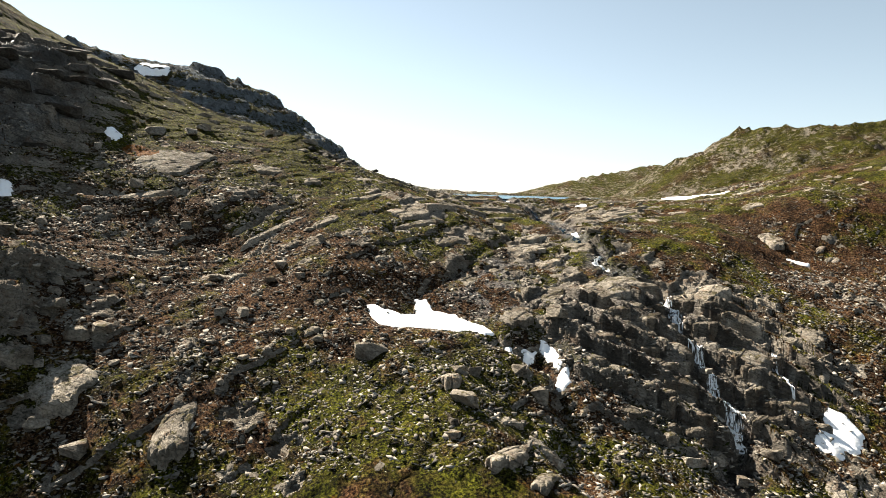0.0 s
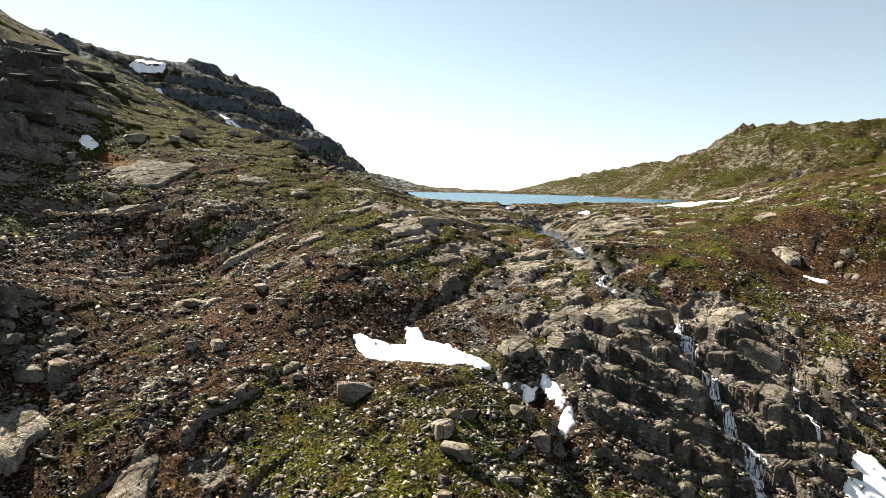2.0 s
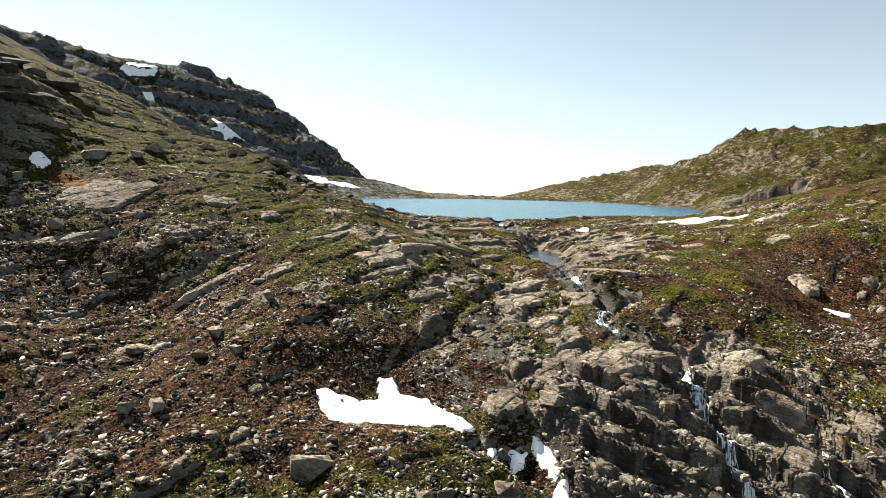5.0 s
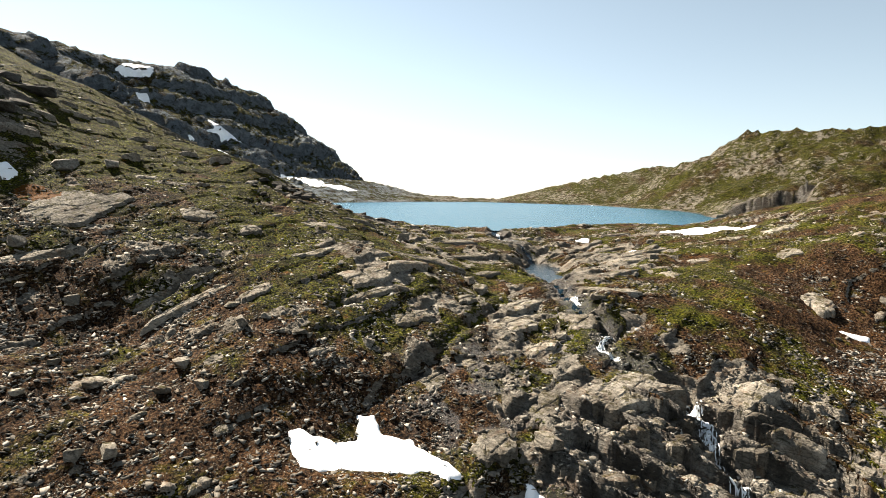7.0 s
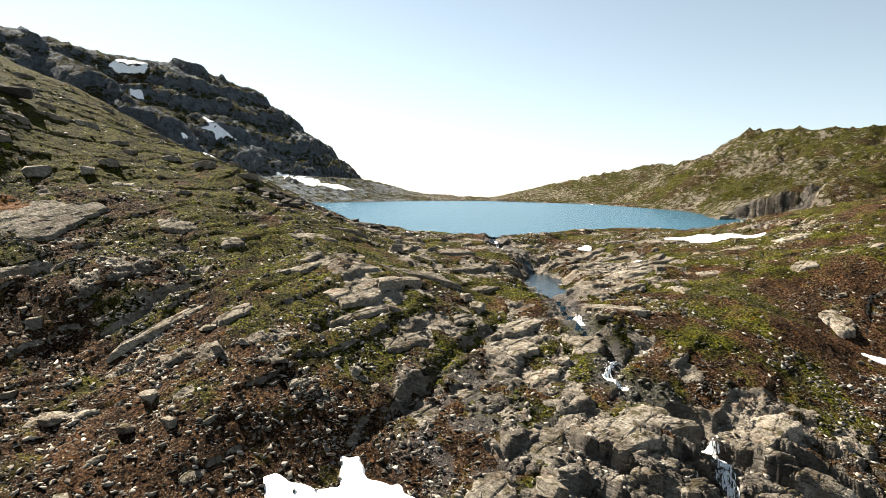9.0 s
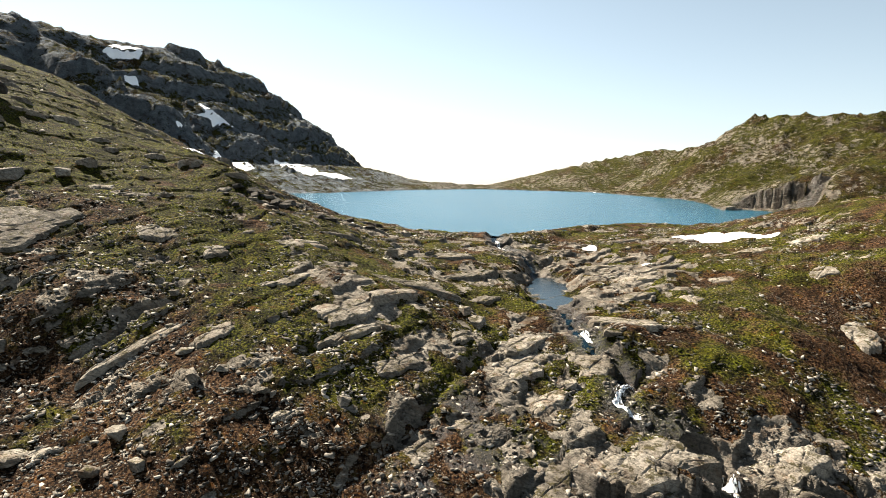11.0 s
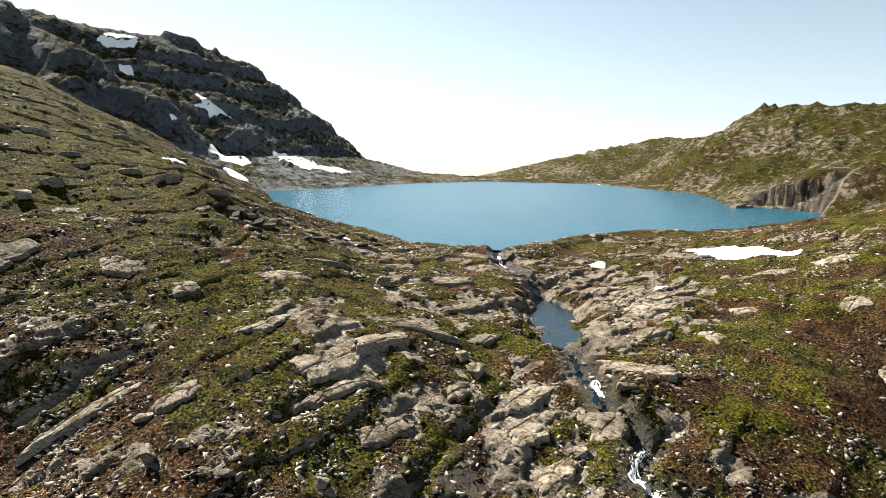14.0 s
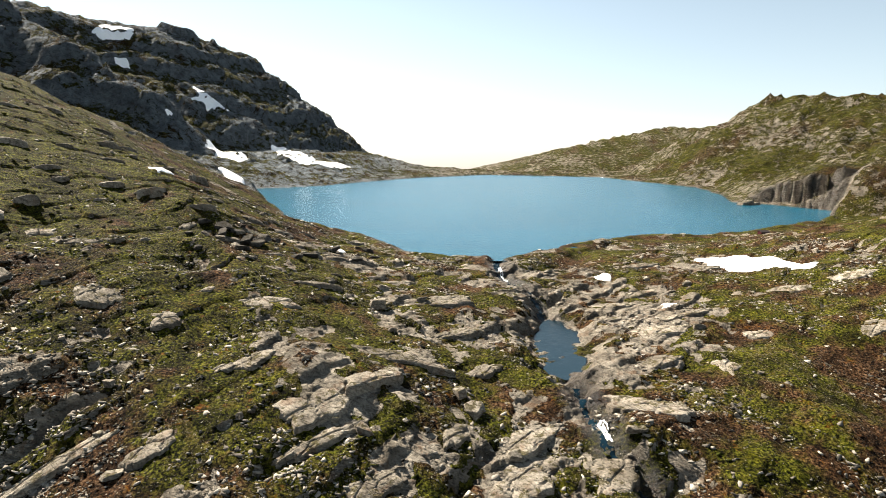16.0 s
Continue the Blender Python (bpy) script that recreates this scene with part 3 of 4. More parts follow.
GY = spread(72, 250, 0.37, 60, 4800, 1.012, 5.5, 760)
GY = np.r_[-400, -300, -220, -160, -120, -90, -70, -55, -45, np.arange(-40, 20, 2.0), np.arange(20, 50, 1.2), np.arange(50, 60, 0.8), GY[GY > 60.2]]


def surface_mesh(name, gx, gy, height):
    xx, yy = np.meshgrid(gx, gy)
    co = np.stack([xx.ravel(), yy.ravel(), height.ravel()], 1)
    nx, ny = len(gx), len(gy)
    i = (np.arange(ny - 1)[:, None] * nx + np.arange(nx - 1)[None]).ravel()
    quads = np.stack([i, i + 1, i + nx + 1, i + nx], 1).astype(np.int32)
    me = bpy.data.meshes.new(name)
    me.vertices.add(len(co))
    me.vertices.foreach_set("co", co.ravel().astype(np.float32))
    me.loops.add(quads.size)
    me.loops.foreach_set("vertex_index", quads.ravel())
    me.polygons.add(len(quads))
    me.polygons.foreach_set("loop_start", np.arange(0, quads.size, 4, dtype=np.int32))
    me.update(calc_edges=True)
    me.validate()
    return me


def mask(me, name, values):
    a = me.attributes.new(name, 'FLOAT', 'POINT')
    a.data.foreach_set("value", np.clip(values, 0, 1).ravel().astype(np.float32))


XX, YY = np.meshgrid(GX, GY)
XF, YF = XX.ravel(), YY.ravel()
ZF, LAND, SHORE = relief(XF, YF)
ZZ = ZF.reshape(XX.shape)


gy_, gx_ = np.gradient(ZZ, GY, GX)
SLOPE = np.hypot(gx_, gy_).ravel()
COVER, LUSHNESS = ground_cover(XF, YF)
ROCK = np.maximum(COVER, step(0.9, 1.5, SLOPE))
FARNESS = step(300, 420, YF)
ROCK = ROCK * (1 - FARNESS) + FARNESS * np.maximum(step(0.8, 1.4, SLOPE), 0.22 + 0.04 * step(0, 120, XF) + 0.34 * fbm(XF, YF, 60, 4, 121, 0.6) + 0.22 * step(-60, -150, XF) + 0.12 * step(14, 3, LAND) * step(-40, 60, XF) + 0.3 * step(26, 8, LAND) * step(40, -30, XF))
LUSHNESS = LUSHNESS * (1 - FARNESS) + FARNESS * (0.75 + 0.6 * fbm(XF, YF, 30, 4, 131))
STREAM_1 = ((24, 252), (24, 240), (25, 229), (28, 223), (32, 217), (33, 207), (32, 190), (33, 175), (32, 166), (33, 158), (34, 150), (38, 146), (35, 142), (34, 139), (37, 136), (41, 135), (45, 131), (47, 126), (46, 120), (47.5, 113), (48, 107), (49, 103), (48, 96), (44, 86))
wd, _ = line_distance(XF + 2 * fbm(XF, YF, 6, 3, 141), YF, STREAM_1)
# wet along the stream; in the ravine damp rock plus painted shade of its gaps
WET_SHADE = np.maximum(step(4.5, 1.0, wd), oval(XF, YF, 44, 112, 33, 27) * step(-0.2, 0.1, fbm(XF, YF, 5, 4, 151)))
# crag: damp, lichen-dark rock, with the shade of its steep faces painted in
WET_SHADE = np.maximum(WET_SHADE, oval(XF, YF, -130, 170, 44, 62) * step(0.4, 0.9, SLOPE) * step(-92, -102, XF) * (0.6 + 0.5 * fbm(XF, YF, 5, 3, 221)))
# left of the ravine: shadows of the broken relief painted as dark patches
WET_SHADE = np.maximum(WET_SHADE, oval(XF, YF, 14, 127, 18, 18) * 0.9 * step(-0.1, 0.2, fbm(XF, YF, 5, 4, 157)))
WET_SHADE = np.maximum(WET_SHADE, step(3.0, 0.2, np.abs(SHORE)) * 0.7)
# cliff right of the lake: its shaded face painted dark where steep
WET_SHADE = np.maximum(WET_SHADE, oval(XF, YF, 270, 458, 150, 50) * step(0.5, 1.0, SLOPE))
ORANGE = np.maximum(oval(XF, YF, -81, 166, 5, 5), 0.5 * step(0.12, 0.45, fbm(XF, YF, 7, 4, 161)) * step(0.3, -0.1, COVER))
GRAVEL = np.clip(0.62 + 0.9 * fbm(XF, YF, 20, 4, 171) + 0.4 * oval(XF, YF, -40, 112, 60, 30) + 0.5 * oval(XF, YF, 42, 192, 8, 16) - 0.55 * oval(XF, YF, -130, 255, 90, 70), 0, 1)

# far left: distance haze put into the colour; ravine and crag: slate-grey rock
SLATE_HAZE = np.maximum(FARNESS * step(40, -80, XF), 0.75 * np.maximum(0.3 * oval(XF, YF, 40, 108, 36, 26), oval(XF, YF, -124, 150, 40, 60)) * (0.55 + 0.6 * fbm(XF, YF, 8, 3, 211)))


def grid_lookup(values, x, y):
    v = values.reshape(XX.shape)
    i = np.clip(np.searchsorted(GX, x) - 1, 0, len(GX) - 2)
    j = np.clip(np.searchsorted(GY, y) - 1, 0, len(GY) - 2)
    a, b = (x - GX[i]) / (GX[i + 1] - GX[i]), (y - GY[j]) / (GY[j + 1] - GY[j])
    return (v[j, i] * (1 - a) + v[j, i + 1] * a) * (1 - b) + (v[j + 1, i] * (1 - a) + v[j + 1, i + 1] * a) * b


def ground_z(x, y):
    return grid_lookup(ZF, np.atleast_1d(np.asarray(x, float)), np.atleast_1d(np.asarray(y, float)))


ground_me = surface_mesh("ground", GX, GY, ZZ)
for name, v in (("rock", ROCK), ("green", LUSHNESS), ("orange", ORANGE), ("gravel", GRAVEL), ("wet_shade", WET_SHADE), ("far", FARNESS), ("slate_haze", SLATE_HAZE)):
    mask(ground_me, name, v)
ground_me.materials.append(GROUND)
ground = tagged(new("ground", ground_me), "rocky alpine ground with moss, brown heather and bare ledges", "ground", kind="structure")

# ---- lake ----
def water_sheet(name, outline, grow, z, mat, label, category):
    cx, cy = sum(p[0] for p in outline) / len(outline), sum(p[1] for p in outline) / len(outline)
    ring = []
    for (ax, ay), (bx, by) in zip(outline, outline[1:] + outline[:1]):
        ring += [(ax, ay), ((ax + bx) / 2, (ay + by) / 2)]
    out = []
    for i, (x, y) in enumerate(ring):
        (ax, ay), (bx, by) = ring[i - 1], ring[(i + 1) % len(ring)]
        n = Vector((by - ay, ax - bx)).normalized()
        out.append((x + n.x * grow, y + n.y * grow))
    bm = bmesh.new()
    bm.faces.new([bm.verts.new((x, y, z)) for x, y in out])
    bmesh.ops.recalc_face_normals(bm, faces=bm.faces)
    bm.faces.ensure_lookup_table()
    if bm.faces[0].normal.z < 0:
        bmesh.ops.reverse_faces(bm, faces=bm.faces)
    bmesh.ops.triangulate(bm, faces=bm.faces)
    me = bpy.data.meshes.new(name)
    bm.to_mesh(me)
    bm.free()
    me.materials.append(mat)
    return tagged(new(name, me), label, category, kind="structure")


water_sheet("lake", LAKE_SHORE, 5.0, 0.0, LAKE, "wide blue mountain lake with small wind ripples", "lake")
pond_ring = tuple((POND[0] + 0.12 * POND[3] * 1.1 * math.sin(a) + POND[2] * 1.1 * math.cos(a), POND[1] + POND[3] * 1.1 * math.sin(a)) for a in (i * math.pi / 9 for i in range(18)))
water_sheet("water", pond_ring, 0.0, POND[4] + 0.25, POOL, "still dark pool in the brook", "pool")


# ---- rocks ----
def link_mesh(name, bm, mat, smooth=False):
    me = bpy.data.meshes.new(name)
    bm.to_mesh(me)
    bm.free()
    me.materials.append(mat)
    if smooth:
        me.polygons.foreach_set("use_smooth", [True] * len(me.polygons))
    return me


def part(name, bm, mat, parent, label=""):
    ob = new(name, link_mesh(name, bm, mat))
    ob.parent = parent
    if label:
        tagged(ob, label)
    return ob


def slab(x, y, half_long, half_wide, turn, proud, flat=0.5, label="", seed=0, name="rock_slab"):
    """A whaleback of layered rock: it rises out of the moss and breaks off in a step on its lower right."""
    rng = np.random.RandomState(seed + 7)
    n, rings = 64, 18
    c, s = math.cos(radians(turn)), math.sin(radians(turn))
    a = np.arange(n) * 2 * np.pi / n
    sides = rng.randint(6, 9)
    facing = (np.arange(sides) + rng.uniform(-0.3, 0.3, sides)) * 2 * np.pi / sides
    edge = np.min([rng.uniform(0.72, 1.0) / np.maximum(np.cos(a - k), 0.12) for k in facing], axis=0)
    edge = np.minimum(edge, 1.25) * (1 + 0.1 * np.sin(4 * a + rng.rand() * 6) + 0.06 * np.sign(np.sin(7 * a + rng.rand() * 6)) + 0.05 * (rng.rand(n) - 0.5))
    f = np.r_[np.linspace(0.04, 0.9, rings - 4), 0.95, 0.985, 1.0, 1.02, 1.05]
    u, v = (f[:, None] * edge * np.cos(a)).ravel() * half_long, (f[:, None] * edge * np.sin(a)).ravel() * half_wide
    px, py = x + u * c - v * s, y + u * s + v * c
    e = 2.0
    land = broad_height(np.array([x, x + e, x]), np.array([y, y, y + e]))[0]
    gx, gy = (land[1] - land[0]) / e, (land[2] - land[0]) / e
    base = float(np.percentile(ground_z(px, py), 55))
    way = (0.72 * (px - x) - 0.69 * (py - y))
    way = way / np.abs(way).max()
    lift, joint = blocks(px + 31 * seed, py, 3.2, 300 + seed)
    lift2, joint2 = blocks(px + 11 * seed, py, 1.1, 320 + seed)
    keep = 0.72 + 0.2 * flat
    ends = 1 - 0.55 * (u / (1.25 * half_long)) ** 2
    top = base + proud * (0.45 + 0.7 * way) * ends + keep * (gx * (px - x) + gy * (py - y)) + 0.1 * lift + 0.03 * lift2 - 0.28 * np.exp(-joint / 0.035) - 0.07 * np.exp(-joint2 / 0.05) + 0.13 * fbm(px, py, 6, 4, 40 + seed)
    r = np.repeat(f, n)
    top = top - 0.3 * r ** 4
    low = ground_z(px, py) - 0.7
    drop = np.where(r > 1.04, 1.0, np.where(r > 1.01, 0.72, np.where(r > 0.99, 0.3, np.where(r > 0.97, 0.1, 0))))
    pz = top * (1 - drop) + np.minimum(low, top - 0.4) * drop
    bm = bmesh.new()
    vs = [bm.verts.new((px[i] - x, py[i] - y, pz[i] - base)) for i in range(len(px))]
    mid = bm.verts.new((0, 0, float(pz[:n].mean()) - base))
    for i in range(n):
        bm.faces.new((mid, vs[i], vs[(i + 1) % n]))
    for k in range(len(f) - 1):
        for i in range(n):
            j = (i + 1) % n
            bm.faces.new((vs[k * n + i], vs[(k + 1) * n + i], vs[(k + 1) * n + j], vs[k * n + j]))
    me = link_mesh(name, bm, STONE)
    mask(me, "orange", np.r_[oval(px, py, -80, 167, 6, 5), 0] if label.startswith("broad") else np.zeros(len(px) + 1))
    mask(me, "wet_shade", np.r_[0.7 * grid_lookup(WET_SHADE, px, py), 0])
    mask(me, "slate_haze", np.r_[grid_lookup(SLATE_HAZE, px, py), 0])
    ob = new(name, me)
    ob.location = (x, y, base)
    return tagged(ob, label or "weathered grey rock slab breaking out of the moss", "rock", "rock slabs")


# x, y, half length, half width, turn, how far proud, share of the slope its top keeps
SLABS = (
    (-48.5, 172, 6.2, 3.6, -14, 0.5, 0.75), (-22, 177.5, 5.4, 2.4, 14, 0.5, 0.7), (-20, 161, 4.2, 3.2, 20, 0.6, 0.7), (-23, 158.5, 2.2, 1.5, 45, 0.5, 0.7),
    (-8, 153, 6.0, 3.6, 40, 0.4, 0.8), (-6, 148, 7.2, 1.9, 46, 0.9, 0.5), (0.8, 142.5, 4.6, 2.8, 30, 0.9, 0.5), (7, 201, 9.5, 4.6, 12, 0.6, 0.6),
    (1, 168.5, 8.0, 2.8, 6, 0.7, 0.6), (11, 153, 3.6, 1.8, 70, 1.0, 0.4), (22.5, 156.5, 7.0, 3.2, 38, 0.9, 0.6), (20, 148.5, 7.4, 4.6, 38, 0.9, 0.7),
    (32, 149, 4.4, 4.0, -45, 0.9, 0.6), (42, 163, 7.4, 4.8, -14, 1.0, 0.6), (45.5, 205, 5.6, 2.0, -20, 0.8, 0.2), (56, 223.5, 10, 1.9, 4, 0.8, 0.2),
    (52, 194, 8.2, 3.2, 6, 0.6, 0.4), (71, 189, 4.2, 2.4, -8, 0.5, 0.7), (58.5, 177, 2.4, 4.4, 10, 0.4, 0.8), (91, 187, 4.2, 3.4, 15, 0.5, 0.8),
    (-37.5, 143, 8.0, 1.6, 42, 1.0, 0.5), (-27, 143.5, 3.2, 2.4, 30, 0.6, 0.7), (-73, 162, 13.0, 7.5, 40, 1.3, 2.0), (-69, 147, 8.5, 2.2, 40, 1.0, 0.4),
    (-54, 88, 4.4, 6.2, 10, 1.2, 0.6), (-36, 84, 2.6, 6.6, 10, 1.5, 0.6), (2, 91.5, 1.5, 3.2, -14, 1.2, 0.4), (9.5, 77.5, 2.0, 4.6, -30, 1.2, 0.5),
    (13.5, 74.5, 1.6, 3.0, -30, 1.0, 0.5), (56, 113, 4.6, 4.4, 8, 1.6, 0.8), (55, 130.5, 6.0, 3.6, 12, 1.4, 0.3), (35.5, 126.5, 8.8, 3.8, 20, 1.3, 0.45),
    (86.5, 166, 3.4, 5.6, -12, 1.2, 0.5), (70, 119.5, 4.8, 3.2, -12, 1.0, 0.6), (42, 112, 4.0, 1.6, -18, 0.9, 0.4), (40, 105.5, 4.6, 1.6, -22, 1.0, 0.4),
    (60, 104.5, 3.6, 1.5, -10, 0.9, 0.4), (58, 122, 5.0, 1.6, -16, 1.0, 0.4), (22, 123, 3.0, 5.0, -8, 1.0, 0.6), (14, 116, 3.6, 4.2, 20, 0.8, 0.7),
    (-1, 160, 7.0, 3.0, 48, 1.5, 0.6), (12, 186, 6.0, 2.4, 30, 1.0, 0.6), (16, 172, 5.0, 2.2, 40, 1.2, 0.6),
    (24, 140, 5.0, 2.0, 50, 1.4, 0.6), (-16, 190, 5.0, 2.0, 30, 0.9, 0.7), (47, 178, 6.0, 2.6, 20, 1.0, 0.6), (60, 200, 6.5, 2.2, 14, 0.9, 0.5), (48, 215, 7.0, 2.0, 4, 0.8, 0.4),
    (-36, 213, 5.0, 2.6, 20, 0.5, 0.7), (-58, 186, 5.0, 1.6, 24, 0.5, 0.7), (88, 212, 6.0, 3.0, -10, 0.6, 0.6), (104, 214, 5.0, 3.5, 10, 0.9, 0.6),
    (78, 238, 7.0, 2.4, 6, 0.6, 0.3), (38, 243, 4.0, 2.0, 10, 0.2, 0.5), (8, 241, 4.0, 1.6, 0, 0.2, 0.5), (64, 246, 7.0, 2.6, 12, 0.6, 0.3),
)
for i, (x, y, hl, hw, turn, proud, flat) in enumerate(SLABS):
    kind = "long pale rock slab lying beside the brook" if 28 < x < 70 and y > 140 else "dark wet layered rock ledge beside the waterfall" if 38 < x < 62 and y < 125 else \
        "broad grey slab with orange moss on its back" if i == 22 else "weathered grey rock slab breaking out of the moss"
    slab(x, y, hl, hw, turn, 1.1 * min(proud, 0.75) if y > 138 else 1.2 * proud, flat, kind, i)

# smaller outcrops that follow the same strike
pick = random.Random(11)
done = 0
while done < 80:
    x, y = pick.uniform(-82, 108), pick.uniform(82, 246)
    hl = 1.0 + 2.4 * pick.random() ** 1.6
    if math.hypot((x - 32.5) / 13, (y - 192) / 24) < 1 or float(shore_distance(np.array([x]), np.array([y]))[0]) < 6:
        continue
    if math.hypot((x + 3) / 13, (y - 115) / 7) < 1 or math.hypot((x - 17) / 7, (y - 105) / 8) < 1:
        continue
    if math.hypot((x - 72) / 17, (y - 166) / 24) < 1 or (x < -55 and y > 175 and pick.random() < 0.6):
        continue
    if any(math.hypot(x - q[0], y - q[1]) < q[2] + hl for q in SLABS):
        continue
    slab(x, y, hl, hl * pick.uniform(0.4, 0.75), 42 + pick.gauss(0, 20), pick.uniform(0.3, 0.7), pick.uniform(0.6, 0.9), "small weathered outcrop of grey rock in the moss", 100 + done, "outcrop")
    done += 1

# ledges in the grass of the western slope
done = 0
while done < 34:
    x, y = pick.uniform(-140, -45), pick.uniform(185, 280)
    if float(shore_distance(np.array([x]), np.array([y]))[0]) < 8:
        continue
    hl = pick.uniform(1.6, 4.5)
    slab(x, y, hl, hl * pick.uniform(0.4, 0.65), 44 + pick.gauss(0, 18), pick.uniform(0.8, 1.8), 0.1, "low dark ledge of rock in the green slope", 600 + done, "ledge")
    done += 1
# ledges of the dark crag
done = 0
while done < 20:
    x, y = pick.uniform(-160, -94), pick.uniform(126, 232)
    if math.hypot((x + 124 + 0.3 * (y - 175)) / 30, (y - 175) / 56) > 1:
        continue
    hl = pick.uniform(2.2, 4.6)
    slab(x, y, hl, hl * pick.uniform(0.45, 0.7), 58 + pick.gauss(0, 14), pick.uniform(0.8, 1.8), -1.4, "flat-topped ledge of a dark rock crag", 300 + done, "ledge")
    done += 1

# broken plates in the ravine of the waterfall
done = 0
while done < 130:
    x, y = pick.gauss(46, 10), pick.gauss(112, 10)
    if math.hypot((x - 46) / 23, (y - 113) / 21) > 1 or abs(x - 47.3) < 3.3:
        continue
    hl = pick.uniform(0.9, 2.6)
    slab(x, y, hl, hl * pick.uniform(0.45, 0.75), pick.gauss(-12, 16), pick.uniform(0.5, 1.1), -2.2, "dark wet plate of layered rock in the ravine", 400 + done, "rock_plate")
    done += 1


def boulder_mesh(seed, count, squash, dark=0.0):
    rng = np.random.RandomState(seed)
    bm = bmesh.new()
    pts = rng.randn(count, 3)
    pts /= np.linalg.norm(pts, axis=1)[:, None]
    pts = np.sign(pts) * np.abs(pts) ** 0.5
    for p in pts:
        bm.verts.new((p[0], p[1] * rng.uniform(0.8, 1.0), p[2] * squash))
    hull = bmesh.ops.convex_hull(bm, input=bm.verts)
    bmesh.ops.delete(bm, geom=[v for v in bm.verts if not v.link_faces], context='VERTS')
    bmesh.ops.dissolve_limit(bm, angle_limit=radians(4), verts=bm.verts, edges=bm.edges)
    bmesh.ops.bevel(bm, geom=list(bm.edges), offset=0.03, segments=1, affect='EDGES', clamp_overlap=True)
    bmesh.ops.triangulate(bm, faces=bm.faces)
    me = link_mesh("boulder", bm, STONE)
    for name in ("slate_haze", "wet_shade"):
        mask(me, name, np.full(len(me.vertices), dark))
    return me


BOULDERS = [boulder_mesh(50 + k, 12 + k % 5, (0.55, 0.7, 0.85, 0.6)[k % 4]) for k in range(14)]
DARK_BLOCKS = [boulder_mesh(80 + k, 11 + k % 4, 0.5, 0.8) for k in range(6)]


def boulder(x, y, size, k, turn=0.0, stretch=1.0, label="angular grey boulder lying on the slope", shapes=BOULDERS):
    ob = new("boulder", shapes[k % len(shapes)])
    z = float(ground_z(x, y)[0])
    ob.matrix_world = Matrix.Translation((x, y, z + size * 0.22)) @ Euler((radians((k * 37) % 24 - 12), radians((k * 53) % 24 - 12), radians(turn))).to_matrix().to_4x4() @ Matrix.Diagonal((size * stretch, size, size, 1))
    return tagged(ob, label, "boulder", "boulders on the slope")


PLACED = ((-61.7, 98.2, 1.9, 1.1), (-56.4, 96.4, 1.8, 1.2), (-53.7, 98.0, 1.5, 1.2), (-34.6, 108.2, 1.4, 0.8), (-25, 103.5, 1.0, 1.2), (-11.1, 99, 2.3, 1.2), (5.8, 96.8, 1.3, 0.8),
          (4, 86.5, 2.0, 1.2), (21.6, 115.1, 2.3, 0.8), (-4.1, 191.8, 2.2, 1.1), (37, 154.8, 1.0, 1.6), (-82, 180, 2.6, 1.3), (-75, 186, 2.0, 1.2), (-72.5, 148, 1.8, 1.0),
          (-53, 82, 1.9, 1.5), (-47, 79, 1.7, 1.0), (14, 160, 1.6, 1.2), (12, 163, 1.3, 1.0), (3.5, 95, 1.2, 1.2), (13, 100, 1.6, 1.0), (16, 96, 1.8, 0.9), (45, 96, 1.8, 1.2),
          (52, 94, 1.6, 1.0), (39, 92, 1.5, 1.2), (-26, 133, 1.2, 1.1), (-16, 131, 1.1, 1.0))
for k, (x, y, size, stretch) in enumerate(PLACED):
    boulder(x, y, size, k, k * 71 % 180, stretch, "large angular boulder with a pale lichen top")

pick = random.Random(21)
for k in range(80):
    a, r = pick.uniform(0, 6.28), math.sqrt(pick.random())
    x, y = -122 + 30 * r * math.cos(a) - 0.3 * 52 * r * math.sin(a), 178 + 52 * r * math.sin(a)
    if x < -96:
        boulder(x, y, pick.uniform(1.6, 4.2), pick.randrange(14), 55 + pick.gauss(0, 15), pick.uniform(1.3, 2.0), "huge dark block standing out of the rock crag", DARK_BLOCKS)

for x, y, size, k in ((187, 451, 2.6, 3), (192, 452, 3.4, 7), (197, 455, 2.2, 11)):
    ob = boulder(x, y, size, k, 20, 1.6, "low grey rock standing out of the lake")
    ob.matrix_world.translation = (x, y, 0.15 * size)

pick = random.Random(33)
for k in range(40):
    f, side = pick.random(), pick.gauss(0, 5.0)
    boulder(-46 + 38 * f + 0.5 * side, 200 + 40 * f * f + 6 * f - side, 0.5 + 1.5 * pick.random() ** 2, pick.randrange(20), pick.uniform(0, 180), pick.uniform(1.0, 1.8), "dark rock sticking out of the green slope above the lake", DARK_BLOCKS)

pick = random.Random(5)
count = 0
while count < 146:
    x, y = pick.uniform(-95, 112), pick.uniform(76, 250)
    r, g = ground_cover(np.array([x]), np.array([y]))
    talus = float(oval(np.array([x]), np.array([y]), -45, 108, 50, 36)[0] + oval(np.array([x]), np.array([y]), 38, 98, 30, 20)[0] + oval(np.array([x]), np.array([y]), -85, 140, 22, 40)[0])
    if pick.random() > 0.18 + 0.6 * talus + 0.25 * float(r[0]):
        continue
    if float(shore_distance(np.array([x]), np.array([y]))[0]) < 3 or math.hypot((x - 33) / 11, (y - 190) / 25) < 1:
        continue
    boulder(x, y, 0.45 + 0.9 * pick.random() ** 2.2, pick.randrange(14), pick.uniform(0, 180), pick.uniform(0.9, 1.7))
    count += 1


